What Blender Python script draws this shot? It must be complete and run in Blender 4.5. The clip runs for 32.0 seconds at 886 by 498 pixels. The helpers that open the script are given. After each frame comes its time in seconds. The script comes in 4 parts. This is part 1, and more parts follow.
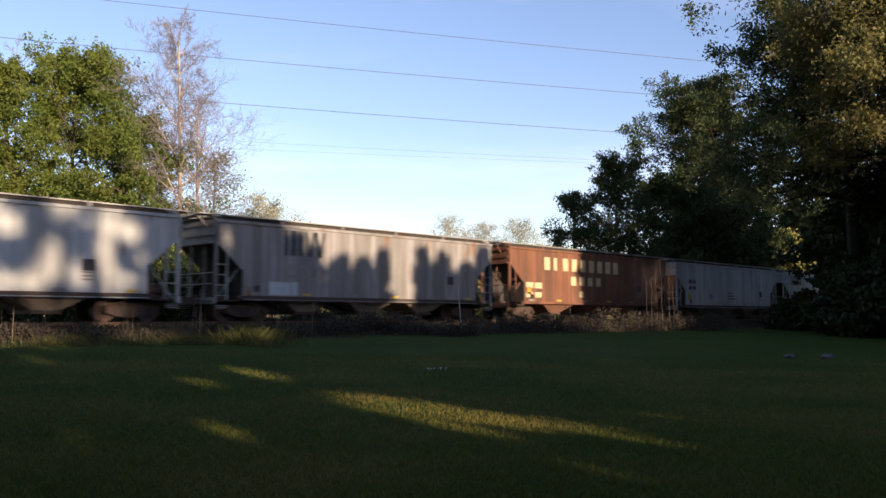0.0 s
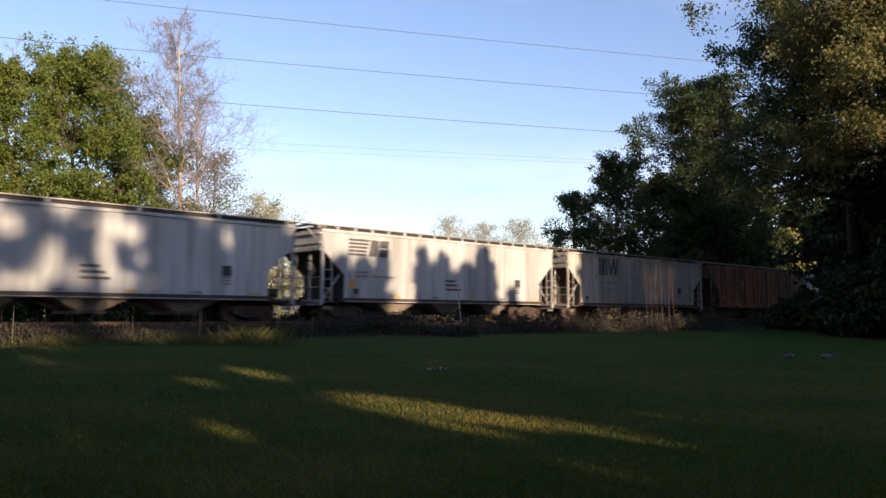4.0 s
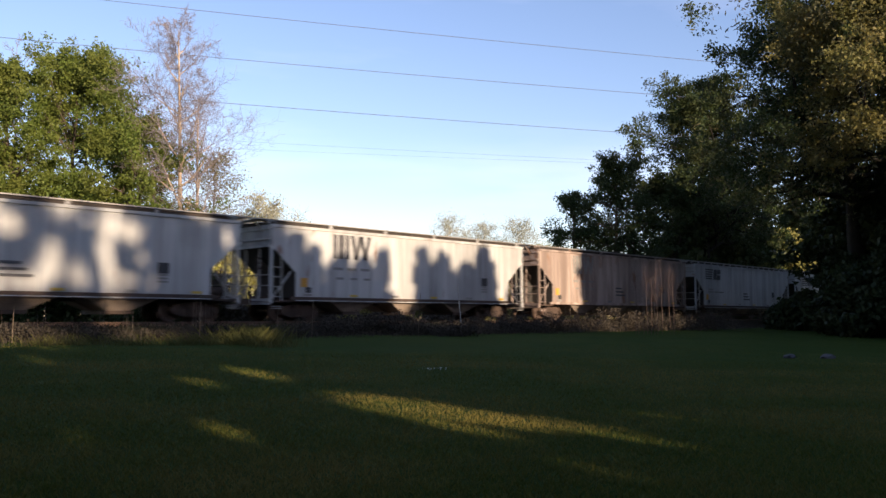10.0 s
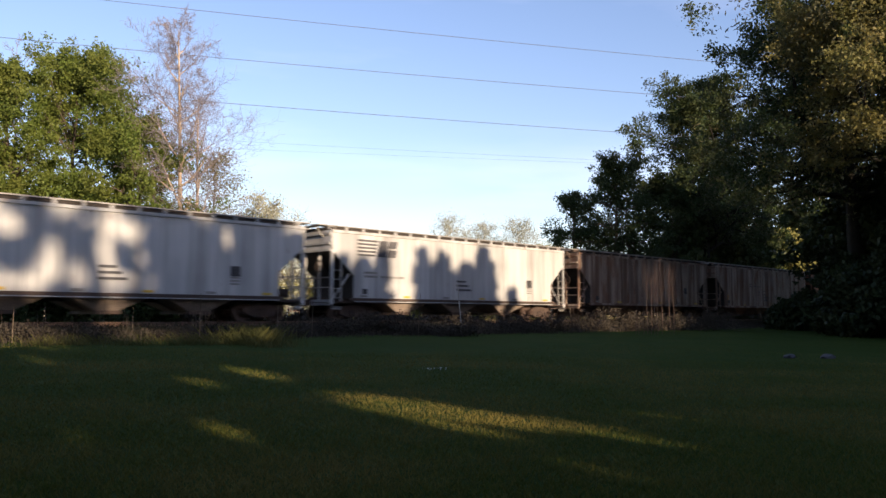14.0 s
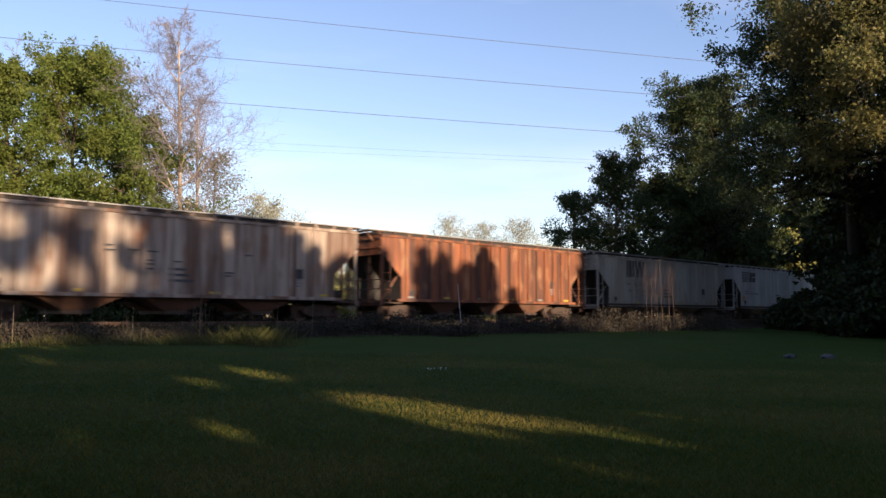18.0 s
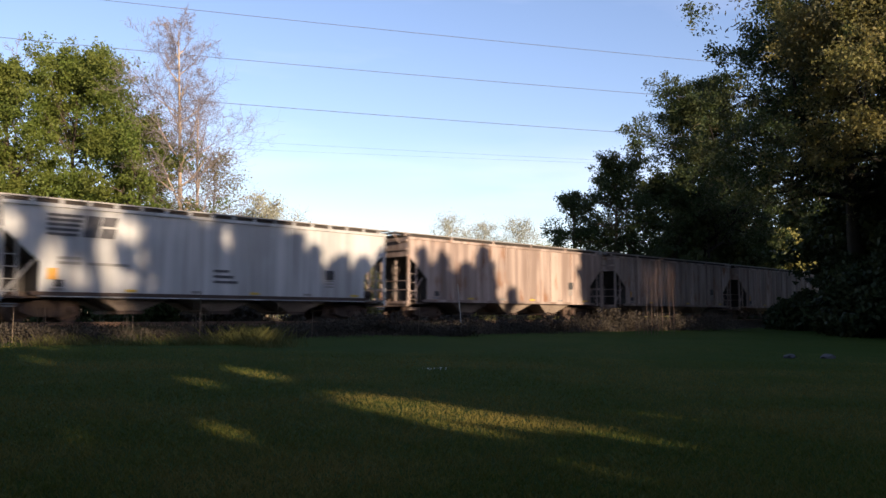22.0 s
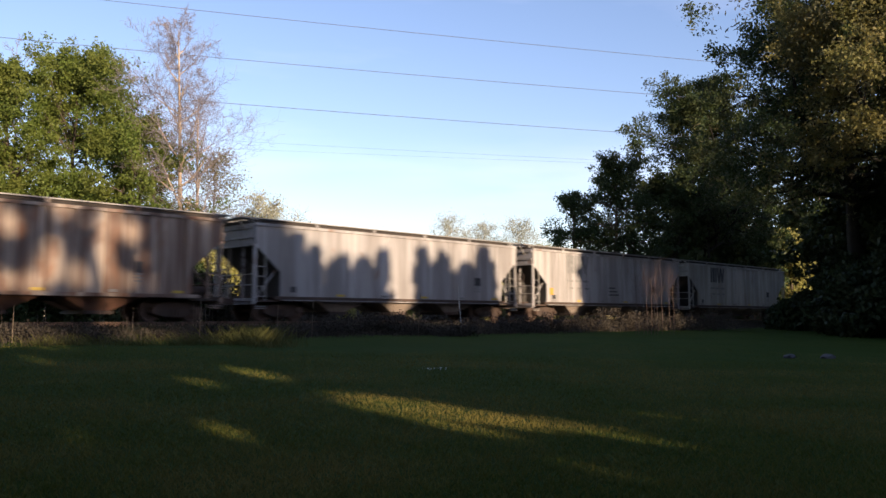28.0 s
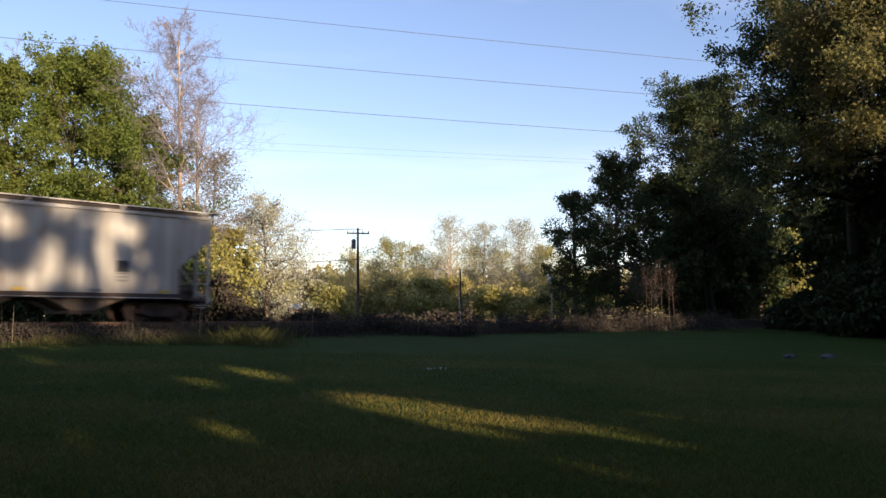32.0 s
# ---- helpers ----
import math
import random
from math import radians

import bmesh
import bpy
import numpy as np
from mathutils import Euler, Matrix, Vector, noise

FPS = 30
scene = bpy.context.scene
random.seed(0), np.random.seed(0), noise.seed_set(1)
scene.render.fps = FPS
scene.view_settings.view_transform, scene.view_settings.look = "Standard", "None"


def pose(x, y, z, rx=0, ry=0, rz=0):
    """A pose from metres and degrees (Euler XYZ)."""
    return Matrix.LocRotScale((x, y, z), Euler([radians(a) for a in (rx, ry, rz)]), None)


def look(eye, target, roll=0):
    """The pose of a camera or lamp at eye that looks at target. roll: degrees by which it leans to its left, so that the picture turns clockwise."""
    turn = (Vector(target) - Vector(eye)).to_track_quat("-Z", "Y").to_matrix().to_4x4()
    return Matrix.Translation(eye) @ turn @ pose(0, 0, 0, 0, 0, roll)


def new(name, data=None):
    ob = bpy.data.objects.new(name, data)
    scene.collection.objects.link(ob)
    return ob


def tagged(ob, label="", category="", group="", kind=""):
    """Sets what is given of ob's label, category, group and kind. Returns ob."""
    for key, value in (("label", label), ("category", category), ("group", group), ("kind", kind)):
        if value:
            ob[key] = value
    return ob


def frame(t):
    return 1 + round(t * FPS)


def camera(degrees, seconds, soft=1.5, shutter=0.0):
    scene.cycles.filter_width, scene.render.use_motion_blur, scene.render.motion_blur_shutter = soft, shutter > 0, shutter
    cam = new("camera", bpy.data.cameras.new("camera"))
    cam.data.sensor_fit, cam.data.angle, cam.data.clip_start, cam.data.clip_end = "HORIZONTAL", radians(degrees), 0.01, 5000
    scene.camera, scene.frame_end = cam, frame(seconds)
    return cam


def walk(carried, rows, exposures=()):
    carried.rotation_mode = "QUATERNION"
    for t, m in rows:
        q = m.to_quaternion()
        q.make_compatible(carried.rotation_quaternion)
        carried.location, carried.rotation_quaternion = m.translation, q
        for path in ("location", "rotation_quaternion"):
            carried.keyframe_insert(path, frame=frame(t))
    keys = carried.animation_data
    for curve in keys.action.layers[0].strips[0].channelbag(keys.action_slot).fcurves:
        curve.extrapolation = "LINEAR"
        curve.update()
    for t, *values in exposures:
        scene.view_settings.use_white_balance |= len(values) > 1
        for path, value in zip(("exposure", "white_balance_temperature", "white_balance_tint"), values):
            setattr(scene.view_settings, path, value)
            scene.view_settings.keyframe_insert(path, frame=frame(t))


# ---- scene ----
# The camera stands on a lawn; world x runs along the track, y across it, the rail tops are z = 0.
EYE = (-4.13, -0.29, 0.2)
HEADING, PITCH, LENS = 45.01, 4.73, 56.8
FOCAL = 784 / math.tan(radians(LENS / 2))
cam = camera(LENS, 32.0, soft=1.5, shutter=0.5)
AIM = pose(*EYE, 90 + PITCH, 0, HEADING - 90)
walk(cam, [(0, AIM), (32, AIM)], exposures=[(0, 0.85), (32, 0.85)])

# ---- light ----
SUN_AZIMUTH, SUN_HEIGHT = -9.0, 10.0      # degrees east of the line square to the track, above the horizon
a, e = radians(SUN_AZIMUTH), radians(SUN_HEIGHT)
TO_SUN = Vector((math.sin(a) * math.cos(e), -math.cos(a) * math.cos(e), math.sin(e)))
sun = new("sun", bpy.data.lights.new("sun", "SUN"))
sun.data.energy, sun.data.angle, sun.data.color = 5.2, radians(0.7), (1.0, 0.79, 0.57)
sun.matrix_world = look(TO_SUN * 200, (0, 0, 0))

world = bpy.data.worlds.new("sky")
scene.world = world
world.use_nodes = True
wn, wl = world.node_tree.nodes, world.node_tree.links
wn.clear()
sky = wn.new("ShaderNodeTexSky")
sky.sky_type, sky.sun_disc, sky.sun_elevation = "NISHITA", False, e
sky.sun_rotation = math.atan2(TO_SUN.x, TO_SUN.y)
sky.air_density, sky.dust_density, sky.ozone_density = 1.0, 0.25, 1.5
coords = wn.new("ShaderNodeTexCoord")
stretch = wn.new("ShaderNodeMapping")
stretch.inputs["Scale"].default_value = (1.2, 1.2, 7.0)
puffs = wn.new("ShaderNodeTexNoise")
puffs.inputs["Scale"].default_value, puffs.inputs["Detail"].default_value = 2.2, 7
ramp = wn.new("ShaderNodeValToRGB")
ramp.color_ramp.elements[0].position, ramp.color_ramp.elements[1].position = 0.52, 0.85
ramp.color_ramp.elements[1].color = (0.15, 0.15, 0.15, 1)
mix = wn.new("ShaderNodeMix")
mix.data_type = "RGBA"
mix.inputs["B"].default_value = (7.5, 7.6, 8.0, 1)
back = wn.new("ShaderNodeBackground")
back.inputs["Strength"].default_value = 0.118
wout = wn.new("ShaderNodeOutputWorld")
wl.new(coords.outputs["Generated"], stretch.inputs["Vector"])
wl.new(stretch.outputs["Vector"], puffs.inputs["Vector"])
wl.new(puffs.outputs["Fac"], ramp.inputs["Fac"])
wl.new(ramp.outputs["Color"], mix.inputs["Factor"])
wl.new(sky.outputs["Color"], mix.inputs["A"])
bank_dir = Vector((math.cos(radians(38.0)) * math.cos(radians(9.3)), math.sin(radians(38.0)) * math.cos(radians(9.3)), math.sin(radians(9.3))))
near = wn.new("ShaderNodeVectorMath")
near.operation = "DISTANCE"
near.inputs[1].default_value = (bank_dir.x, bank_dir.y, bank_dir.z * 3.5)
flat = wn.new("ShaderNodeVectorMath")
flat.operation = "MULTIPLY"
flat.inputs[1].default_value = (1, 1, 3.5)
fall = wn.new("ShaderNodeMapRange")
fall.inputs["From Min"].default_value, fall.inputs["From Max"].default_value = 0.26, 0.02
fall.inputs["To Max"].default_value = 0.32
wisp = wn.new("ShaderNodeMath")
wisp.operation = "MULTIPLY"
soft = wn.new("ShaderNodeMapRange")
soft.inputs["From Min"].default_value, soft.inputs["From Max"].default_value = 0.35, 0.7
bank = wn.new("ShaderNodeMix")
bank.data_type = "RGBA"
bank.inputs["B"].default_value = (7.0, 7.2, 7.2, 1)
wl.new(coords.outputs["Generated"], flat.inputs[0])
wl.new(flat.outputs[0], near.inputs[0])
wl.new(near.outputs["Value"], fall.inputs["Value"])
wl.new(puffs.outputs["Fac"], soft.inputs["Value"])
wl.new(fall.outputs["Result"], wisp.inputs[0])
wl.new(soft.outputs["Result"], wisp.inputs[1])
wl.new(wisp.outputs[0], bank.inputs["Factor"])
wl.new(mix.outputs["Result"], bank.inputs["A"])
air = wn.new("ShaderNodeMix")
air.data_type, air.blend_type = "RGBA", "MULTIPLY"
air.inputs["Factor"].default_value, air.inputs["B"].default_value = 1.0, (1.18, 1.065, 1.27, 1)
wl.new(bank.outputs["Result"], air.inputs["A"])
wl.new(air.outputs["Result"], back.inputs["Color"])
wl.new(back.outputs["Background"], wout.inputs["Surface"])


# ---- materials ----
def graph(name):
    m = bpy.data.materials.new(name)
    m.use_nodes = True
    nodes, links = m.node_tree.nodes, m.node_tree.links
    nodes.clear()
    out = nodes.new("ShaderNodeOutputMaterial")
    shader = nodes.new("ShaderNodeBsdfPrincipled")
    links.new(shader.outputs[0], out.inputs["Surface"])
    return m, nodes, links, shader, out


def noise_node(nodes, links, scale, detail=4, stretch=(1, 1, 1), shift=None, space="Object"):
    co = nodes.new("ShaderNodeTexCoord")
    mp = nodes.new("ShaderNodeMapping")
    mp.inputs["Scale"].default_value = stretch
    links.new(co.outputs[space], mp.inputs["Vector"])
    if shift is not None:
        links.new(shift, mp.inputs["Location"])
    n = nodes.new("ShaderNodeTexNoise")
    n.inputs["Scale"].default_value, n.inputs["Detail"].default_value = scale, detail
    links.new(mp.outputs["Vector"], n.inputs["Vector"])
    return n.outputs["Fac"]


def ramp_node(nodes, links, fac, lo, hi):
    r = nodes.new("ShaderNodeMapRange")
    r.inputs["From Min"].default_value, r.inputs["From Max"].default_value = lo, hi
    links.new(fac, r.inputs["Value"])
    return r.outputs["Result"]


def blend(nodes, links, fac, a, b, how="MIX"):
    m = nodes.new("ShaderNodeMix")
    m.data_type, m.blend_type = "RGBA", how
    if isinstance(fac, (int, float)):
        m.inputs["Factor"].default_value = fac
    else:
        links.new(fac, m.inputs["Factor"])
    for key, v in (("A", a), ("B", b)):
        if isinstance(v, tuple):
            m.inputs[key].default_value = (*v, 1)
        else:
            links.new(v, m.inputs[key])
    return m.outputs["Result"]


def bump(nodes, links, shader, height, strength, dist):
    b = nodes.new("ShaderNodeBump")
    b.inputs["Strength"].default_value, b.inputs["Distance"].default_value = strength, dist
    links.new(height, b.inputs["Height"])
    links.new(b.outputs["Normal"], shader.inputs["Normal"])


def rough_mat(name, c1, c2, rough=0.85, scale=3.0, fine=40.0, relief=0.01, metal=0.0):
    """A weathered matt surface: two colours at a coarse and a fine scale, with relief."""
    m, nodes, links, sh, _ = graph(name)
    big = ramp_node(nodes, links, noise_node(nodes, links, scale), 0.3, 0.7)
    small = noise_node(nodes, links, fine, 6)
    col = blend(nodes, links, big, c1, c2)
    dark = tuple(v * 0.55 for v in c1)
    col = blend(nodes, links, ramp_node(nodes, links, small, 0.45, 0.8), col, dark)
    links.new(col, sh.inputs["Base Color"])
    sh.inputs["Roughness"].default_value, sh.inputs["Metallic"].default_value = rough, metal
    sh.inputs["Specular IOR Level"].default_value = 0.5 if rough < 0.92 else 0.12
    bump(nodes, links, sh, small, 0.5, relief)
    return m


def paint_mat(name, base, grime, rust, rust_amount, streaks=0.6):
    """Old rail-car paint: sun-bleached patches, vertical dirt streaks and rust blooms."""
    m, nodes, links, sh, _ = graph(name)
    info = nodes.new("ShaderNodeObjectInfo")
    def times(v, k):
        mt = nodes.new("ShaderNodeMath")
        mt.operation = "MULTIPLY"
        links.new(v, mt.inputs[0])
        mt.inputs[1].default_value = k
        return mt.outputs[0]

    co = nodes.new("ShaderNodeVectorMath")
    co.operation = "SCALE"
    co.inputs[0].default_value = (31.0, 17.0, 7.0)
    links.new(info.outputs["Random"], co.inputs["Scale"])
    shift = co.outputs[0]
    patch = noise_node(nodes, links, 0.5, 4, (1, 1, 1), shift)
    panel = noise_node(nodes, links, 1.0, 2, (0.95, 0.02, 0.03), shift)
    wide = noise_node(nodes, links, 1.0, 4, (1.5, 1.5, 0.12), shift)
    streak = noise_node(nodes, links, 1.0, 6, (5.5, 5.5, 0.22), shift)
    fine = noise_node(nodes, links, 1.0, 6, (22, 22, 0.6), shift)
    grain = noise_node(nodes, links, 30, 5)
    col = blend(nodes, links, ramp_node(nodes, links, patch, 0.35, 0.65), base, tuple(v * 0.74 for v in base))
    col = blend(nodes, links, ramp_node(nodes, links, panel, 0.42, 0.6), col, tuple(min(1, v * 1.12) for v in base))
    col = blend(nodes, links, times(ramp_node(nodes, links, wide, 0.45, 0.6), streaks), col, grime)
    col = blend(nodes, links, times(ramp_node(nodes, links, streak, 0.48, 0.62), streaks * 0.8), col, grime)
    col = blend(nodes, links, times(ramp_node(nodes, links, fine, 0.5, 0.75), streaks * 0.5), col, grime)
    spots = noise_node(nodes, links, 1.6, 8, (1, 1, 0.4), shift)
    col = blend(nodes, links, ramp_node(nodes, links, spots, 0.7 - rust_amount, 0.8 - rust_amount * 0.6), col, rust)
    links.new(col, sh.inputs["Base Color"])
    sh.inputs["Roughness"].default_value = 0.62
    bump(nodes, links, sh, grain, 0.25, 0.01)
    return m


def leaf_mat(name, c1, c2, c3, glow=0.35, rough=0.5):
    m, nodes, links, sh, out = graph(name)
    geo = nodes.new("ShaderNodeNewGeometry")
    ri = geo.outputs["Random Per Island"]
    col = blend(nodes, links, ramp_node(nodes, links, ri, 0.0, 0.8), c1, c2)
    patch = ramp_node(nodes, links, noise_node(nodes, links, 0.35, 3), 0.42, 0.66)
    col = blend(nodes, links, patch, col, c3)
    links.new(col, sh.inputs["Base Color"])
    sh.inputs["Roughness"].default_value, sh.inputs["Specular IOR Level"].default_value = rough, 0.15
    tr = nodes.new("ShaderNodeBsdfTranslucent")
    links.new(col, tr.inputs["Color"])
    mx = nodes.new("ShaderNodeMixShader")
    mx.inputs[0].default_value = glow
    links.new(sh.outputs[0], mx.inputs[1])
    links.new(tr.outputs[0], mx.inputs[2])
    links.new(mx.outputs[0], out.inputs["Surface"])
    return m


M_LAWN = rough_mat("lawn_ground", (0.033, 0.06, 0.01), (0.053, 0.072, 0.014), 0.95, 0.35, 22.0, 0.12)
M_LAWN.node_tree.nodes["Principled BSDF"].inputs["Specular IOR Level"].default_value = 0.05
M_BALLAST = rough_mat("ballast_stone", (0.05, 0.045, 0.04), (0.08, 0.07, 0.06), 0.95, 2.0, 22.0, 0.06)
M_SLEEPER = rough_mat("creosoted_wood", (0.05, 0.04, 0.032), (0.1, 0.085, 0.07), 0.9, 3, 30)
M_RAIL = rough_mat("rusty_rail_steel", (0.13, 0.07, 0.045), (0.2, 0.13, 0.09), 0.6, 4, 40, 0.004, 0.5)
M_UNDER = rough_mat("grimy_steel", (0.055, 0.038, 0.03), (0.095, 0.058, 0.042), 0.8, 1.5, 25, 0.01, 0.1)
M_WHEEL = rough_mat("brown_wheel_steel", (0.08, 0.052, 0.04), (0.13, 0.08, 0.058), 0.7, 3, 30, 0.006, 0.3)
M_GRATE = rough_mat("galvanised_grating", (0.42, 0.4, 0.37), (0.3, 0.26, 0.22), 0.55, 1.2, 18, 0.004, 0.3)
# roof colour darkened to give the shaded band below the running boards
M_ROOF = rough_mat("shade_dark_roof_steel", (0.035, 0.028, 0.024), (0.06, 0.045, 0.036), 0.9, 1.2, 16)
M_DARKPAINT = rough_mat("faded_black_paint", (0.035, 0.033, 0.035), (0.07, 0.065, 0.065), 0.7, 3, 30)
# near-black: soot plus the shade inside the end openings, put into the colour
M_SLOPE = rough_mat("sooty_shaded_slope_steel", (0.035, 0.03, 0.027), (0.06, 0.05, 0.043), 0.8, 1.2, 16)
M_LOGO = rough_mat("faded_black_lettering", (0.05, 0.048, 0.05), (0.12, 0.11, 0.11), 0.7, 2.5, 20, 0.002)
M_FAINT = rough_mat("worn_grey_lettering", (0.2, 0.19, 0.18), (0.3, 0.28, 0.26), 0.7, 2.5, 20, 0.002)
M_CREAM = rough_mat("faded_cream_lettering", (0.62, 0.5, 0.3), (0.5, 0.4, 0.24), 0.7, 2.5, 20, 0.002)
M_PATCH = rough_mat("pale_patch_paint", (0.5, 0.52, 0.54), (0.42, 0.44, 0.46), 0.6, 2.5, 20, 0.002)
M_BLUE = rough_mat("faded_blue_emblem", (0.1, 0.2, 0.5), (0.2, 0.28, 0.5), 0.7, 2.5, 20, 0.002)
M_YELLOW = rough_mat("yellow_reflector", (0.6, 0.4, 0.06), (0.5, 0.33, 0.06), 0.5, 4, 30, 0.002)
M_STENCIL = rough_mat("orange_stencil_panel", (0.62, 0.3, 0.05), (0.55, 0.26, 0.05), 0.7, 4, 30, 0.002)
M_BARK = rough_mat("oak_bark", (0.075, 0.058, 0.045), (0.13, 0.1, 0.075), 0.95, 2, 18, 0.04)
# oak bark with the shade under the crowns put into its colour
M_DARKBARK = rough_mat("shaded_oak_bark", (0.02, 0.017, 0.013), (0.032, 0.028, 0.022), 0.95, 2, 18, 0.04)
M_PALEBARK = rough_mat("pale_bark", (0.42, 0.31, 0.21), (0.52, 0.4, 0.29), 0.9, 1.2, 14, 0.02)
M_TWIG = rough_mat("bare_twigs", (0.19, 0.163, 0.172), (0.26, 0.22, 0.228), 0.9, 2, 14, 0.01)
M_PALETWIG = rough_mat("pale_spring_twigs", (0.28, 0.255, 0.2), (0.36, 0.33, 0.26), 0.9, 2, 14, 0.01)
M_STALK = rough_mat("dry_stalks", (0.19, 0.145, 0.1), (0.14, 0.1, 0.07), 0.9, 2, 14, 0.01)
M_POLE = rough_mat("creosoted_pole", (0.05, 0.038, 0.03), (0.085, 0.065, 0.05), 0.9, 1.5, 20, 0.01)
M_WIRE = rough_mat("dull_wire", (0.09, 0.09, 0.1), (0.12, 0.12, 0.13), 0.6, 3, 30, 0.001)
M_LEAF_OAK = leaf_mat("oak_leaves", (0.105, 0.155, 0.028), (0.17, 0.21, 0.052), (0.17, 0.19, 0.045), 0.45)
# leaf colour lowered to stand for the shade on the right-hand oaks
M_LEAF_DARK = leaf_mat("shade_dark_oak_leaves", (0.03, 0.05, 0.018), (0.052, 0.07, 0.024), (0.062, 0.067, 0.024))
# near-black green: the deep shade beneath the oaks is in this colour
M_LEAF_SHADED = leaf_mat("shaded_understorey_leaves", (0.018, 0.03, 0.012), (0.03, 0.042, 0.016), (0.034, 0.04, 0.016), 0.25)
# brighter live-oak leaf tone, with the golden sunlight put into the colour
M_LEAF_GOLD = leaf_mat("sunlit_olive_oak_leaves", (0.11, 0.115, 0.036), (0.165, 0.15, 0.05), (0.19, 0.155, 0.055), 0.4)
M_LEAF_OLIVE = leaf_mat("olive_brown_leaves", (0.17, 0.16, 0.07), (0.24, 0.21, 0.1), (0.2, 0.16, 0.08), 0.3)
M_LEAF_SPRING = leaf_mat("young_spring_leaves", (0.3, 0.28, 0.1), (0.38, 0.34, 0.13), (0.31, 0.25, 0.1), 0.25)
M_LEAF_PALE = leaf_mat("pale_new_leaves", (0.36, 0.36, 0.26), (0.47, 0.46, 0.36), (0.32, 0.32, 0.2), 0.2)
M_LEAF_YELLOW = leaf_mat("yellow_green_leaves", (0.27, 0.265, 0.075), (0.35, 0.32, 0.11), (0.24, 0.22, 0.075), 0.3)
M_LEAF_FAR = leaf_mat("far_leaves", (0.27, 0.25, 0.1), (0.35, 0.31, 0.14), (0.28, 0.23, 0.11), 0.25)
M_BRUSH = leaf_mat("bramble_leaves", (0.052, 0.043, 0.033), (0.076, 0.061, 0.047), (0.06, 0.05, 0.038), 0.2, 0.9)
M_DRYGRASS = leaf_mat("dry_weeds", (0.042, 0.038, 0.025), (0.062, 0.053, 0.035), (0.037, 0.038, 0.022), 0.25, 0.9)
M_GRASS = leaf_mat("lawn_grass", (0.06, 0.09, 0.014), (0.13, 0.122, 0.028), (0.19, 0.148, 0.042), 0.3, 0.8)
M_MOSS = leaf_mat("hanging_moss", (0.1, 0.096, 0.055), (0.14, 0.125, 0.065), (0.08, 0.08, 0.04), 0.35, 0.9)


# ---- mesh building ----
class Build:
    """Collects simple solids into one mesh."""

    def __init__(self):
        self.v, self.f = [], []

    def add(self, verts, faces):
        n = len(self.v)
        self.v += [tuple(p) for p in verts]
        self.f += [tuple(i + n for i in face) for face in faces]
        return self

    def box(self, x0, x1, y0, y1, z0, z1):
        v = [(x, y, z) for z in (z0, z1) for y in (y0, y1) for x in (x0, x1)]
        return self.add(v, [(0, 2, 3, 1), (4, 5, 7, 6), (0, 1, 5, 4), (2, 6, 7, 3), (0, 4, 6, 2), (1, 3, 7, 5)])

    def prism(self, outline, y0, y1):
        """A polygon in x and z, given counter-clockwise as seen from -y, drawn out from y0 to y1."""
        n = len(outline)
        v = [(x, y0, z) for x, z in outline] + [(x, y1, z) for x, z in outline]
        f = [tuple(range(n)), tuple(range(2 * n - 1, n - 1, -1))]
        f += [(i, n + i, n + (i + 1) % n, (i + 1) % n) for i in range(n)]
        return self.add(v, f)

    def sweep_x(self, outline, x0, x1):
        """A polygon in y and z drawn out along x."""
        n = len(outline)
        v = [(x0, y, z) for y, z in outline] + [(x1, y, z) for y, z in outline]
        f = [tuple(range(n - 1, -1, -1)), tuple(range(n, 2 * n))]
        f += [(i, (i + 1) % n, n + (i + 1) % n, n + i) for i in range(n)]
        return self.add(v, f)

    def rod(self, p, q, r0, r1=None, sides=6):
        p, q = Vector(p), Vector(q)
        r1 = r0 if r1 is None else r1
        d = (q - p).normalized()
        s = d.orthogonal().normalized()
        w = d.cross(s)
        ring = [(math.cos(2 * math.pi * i / sides), math.sin(2 * math.pi * i / sides)) for i in range(sides)]
        v = [p + (s * c + w * k) * r0 for c, k in ring] + [q + (s * c + w * k) * r1 for c, k in ring]
        f = [(i, (i + 1) % sides, sides + (i + 1) % sides, sides + i) for i in range(sides)]
        f += [tuple(range(sides - 1, -1, -1)), tuple(range(sides, 2 * sides))]
        return self.add(v, f)

    def lathe_y(self, x, z, profile, sides=24):
        """A turned solid about an axle along y; profile is a closed chain of (y, radius)."""
        n = len(profile)
        v = [(x + r * math.cos(2 * math.pi * i / sides), y, z + r * math.sin(2 * math.pi * i / sides))
             for i in range(sides) for y, r in profile]
        f = [(i * n + j, i * n + (j + 1) % n, (i + 1) % sides * n + (j + 1) % n, (i + 1) % sides * n + j)
             for i in range(sides) for j in range(n)]
        return self.add(v, f)

    def mesh(self, name, smooth=False):
        me = bpy.data.meshes.new(name)
        me.from_pydata(self.v, [], self.f)
        if smooth:
            me.polygons.foreach_set("use_smooth", [True] * len(me.polygons))
        me.update()
        return me


def array_mesh(name, verts, faces):
    """A mesh from numpy arrays; all faces have the same number of corners."""
    me = bpy.data.meshes.new(name)
    verts, faces = np.asarray(verts, np.float32), np.asarray(faces, np.int32)
    k = faces.shape[1]
    me.vertices.add(len(verts))
    me.vertices.foreach_set("co", verts.ravel())
    me.loops.add(faces.size)
    me.loops.foreach_set("vertex_index", faces.ravel())
    me.polygons.add(len(faces))
    me.polygons.foreach_set("loop_start", np.arange(0, faces.size, k, dtype=np.int32))
    me.update(calc_edges=True)
    return me


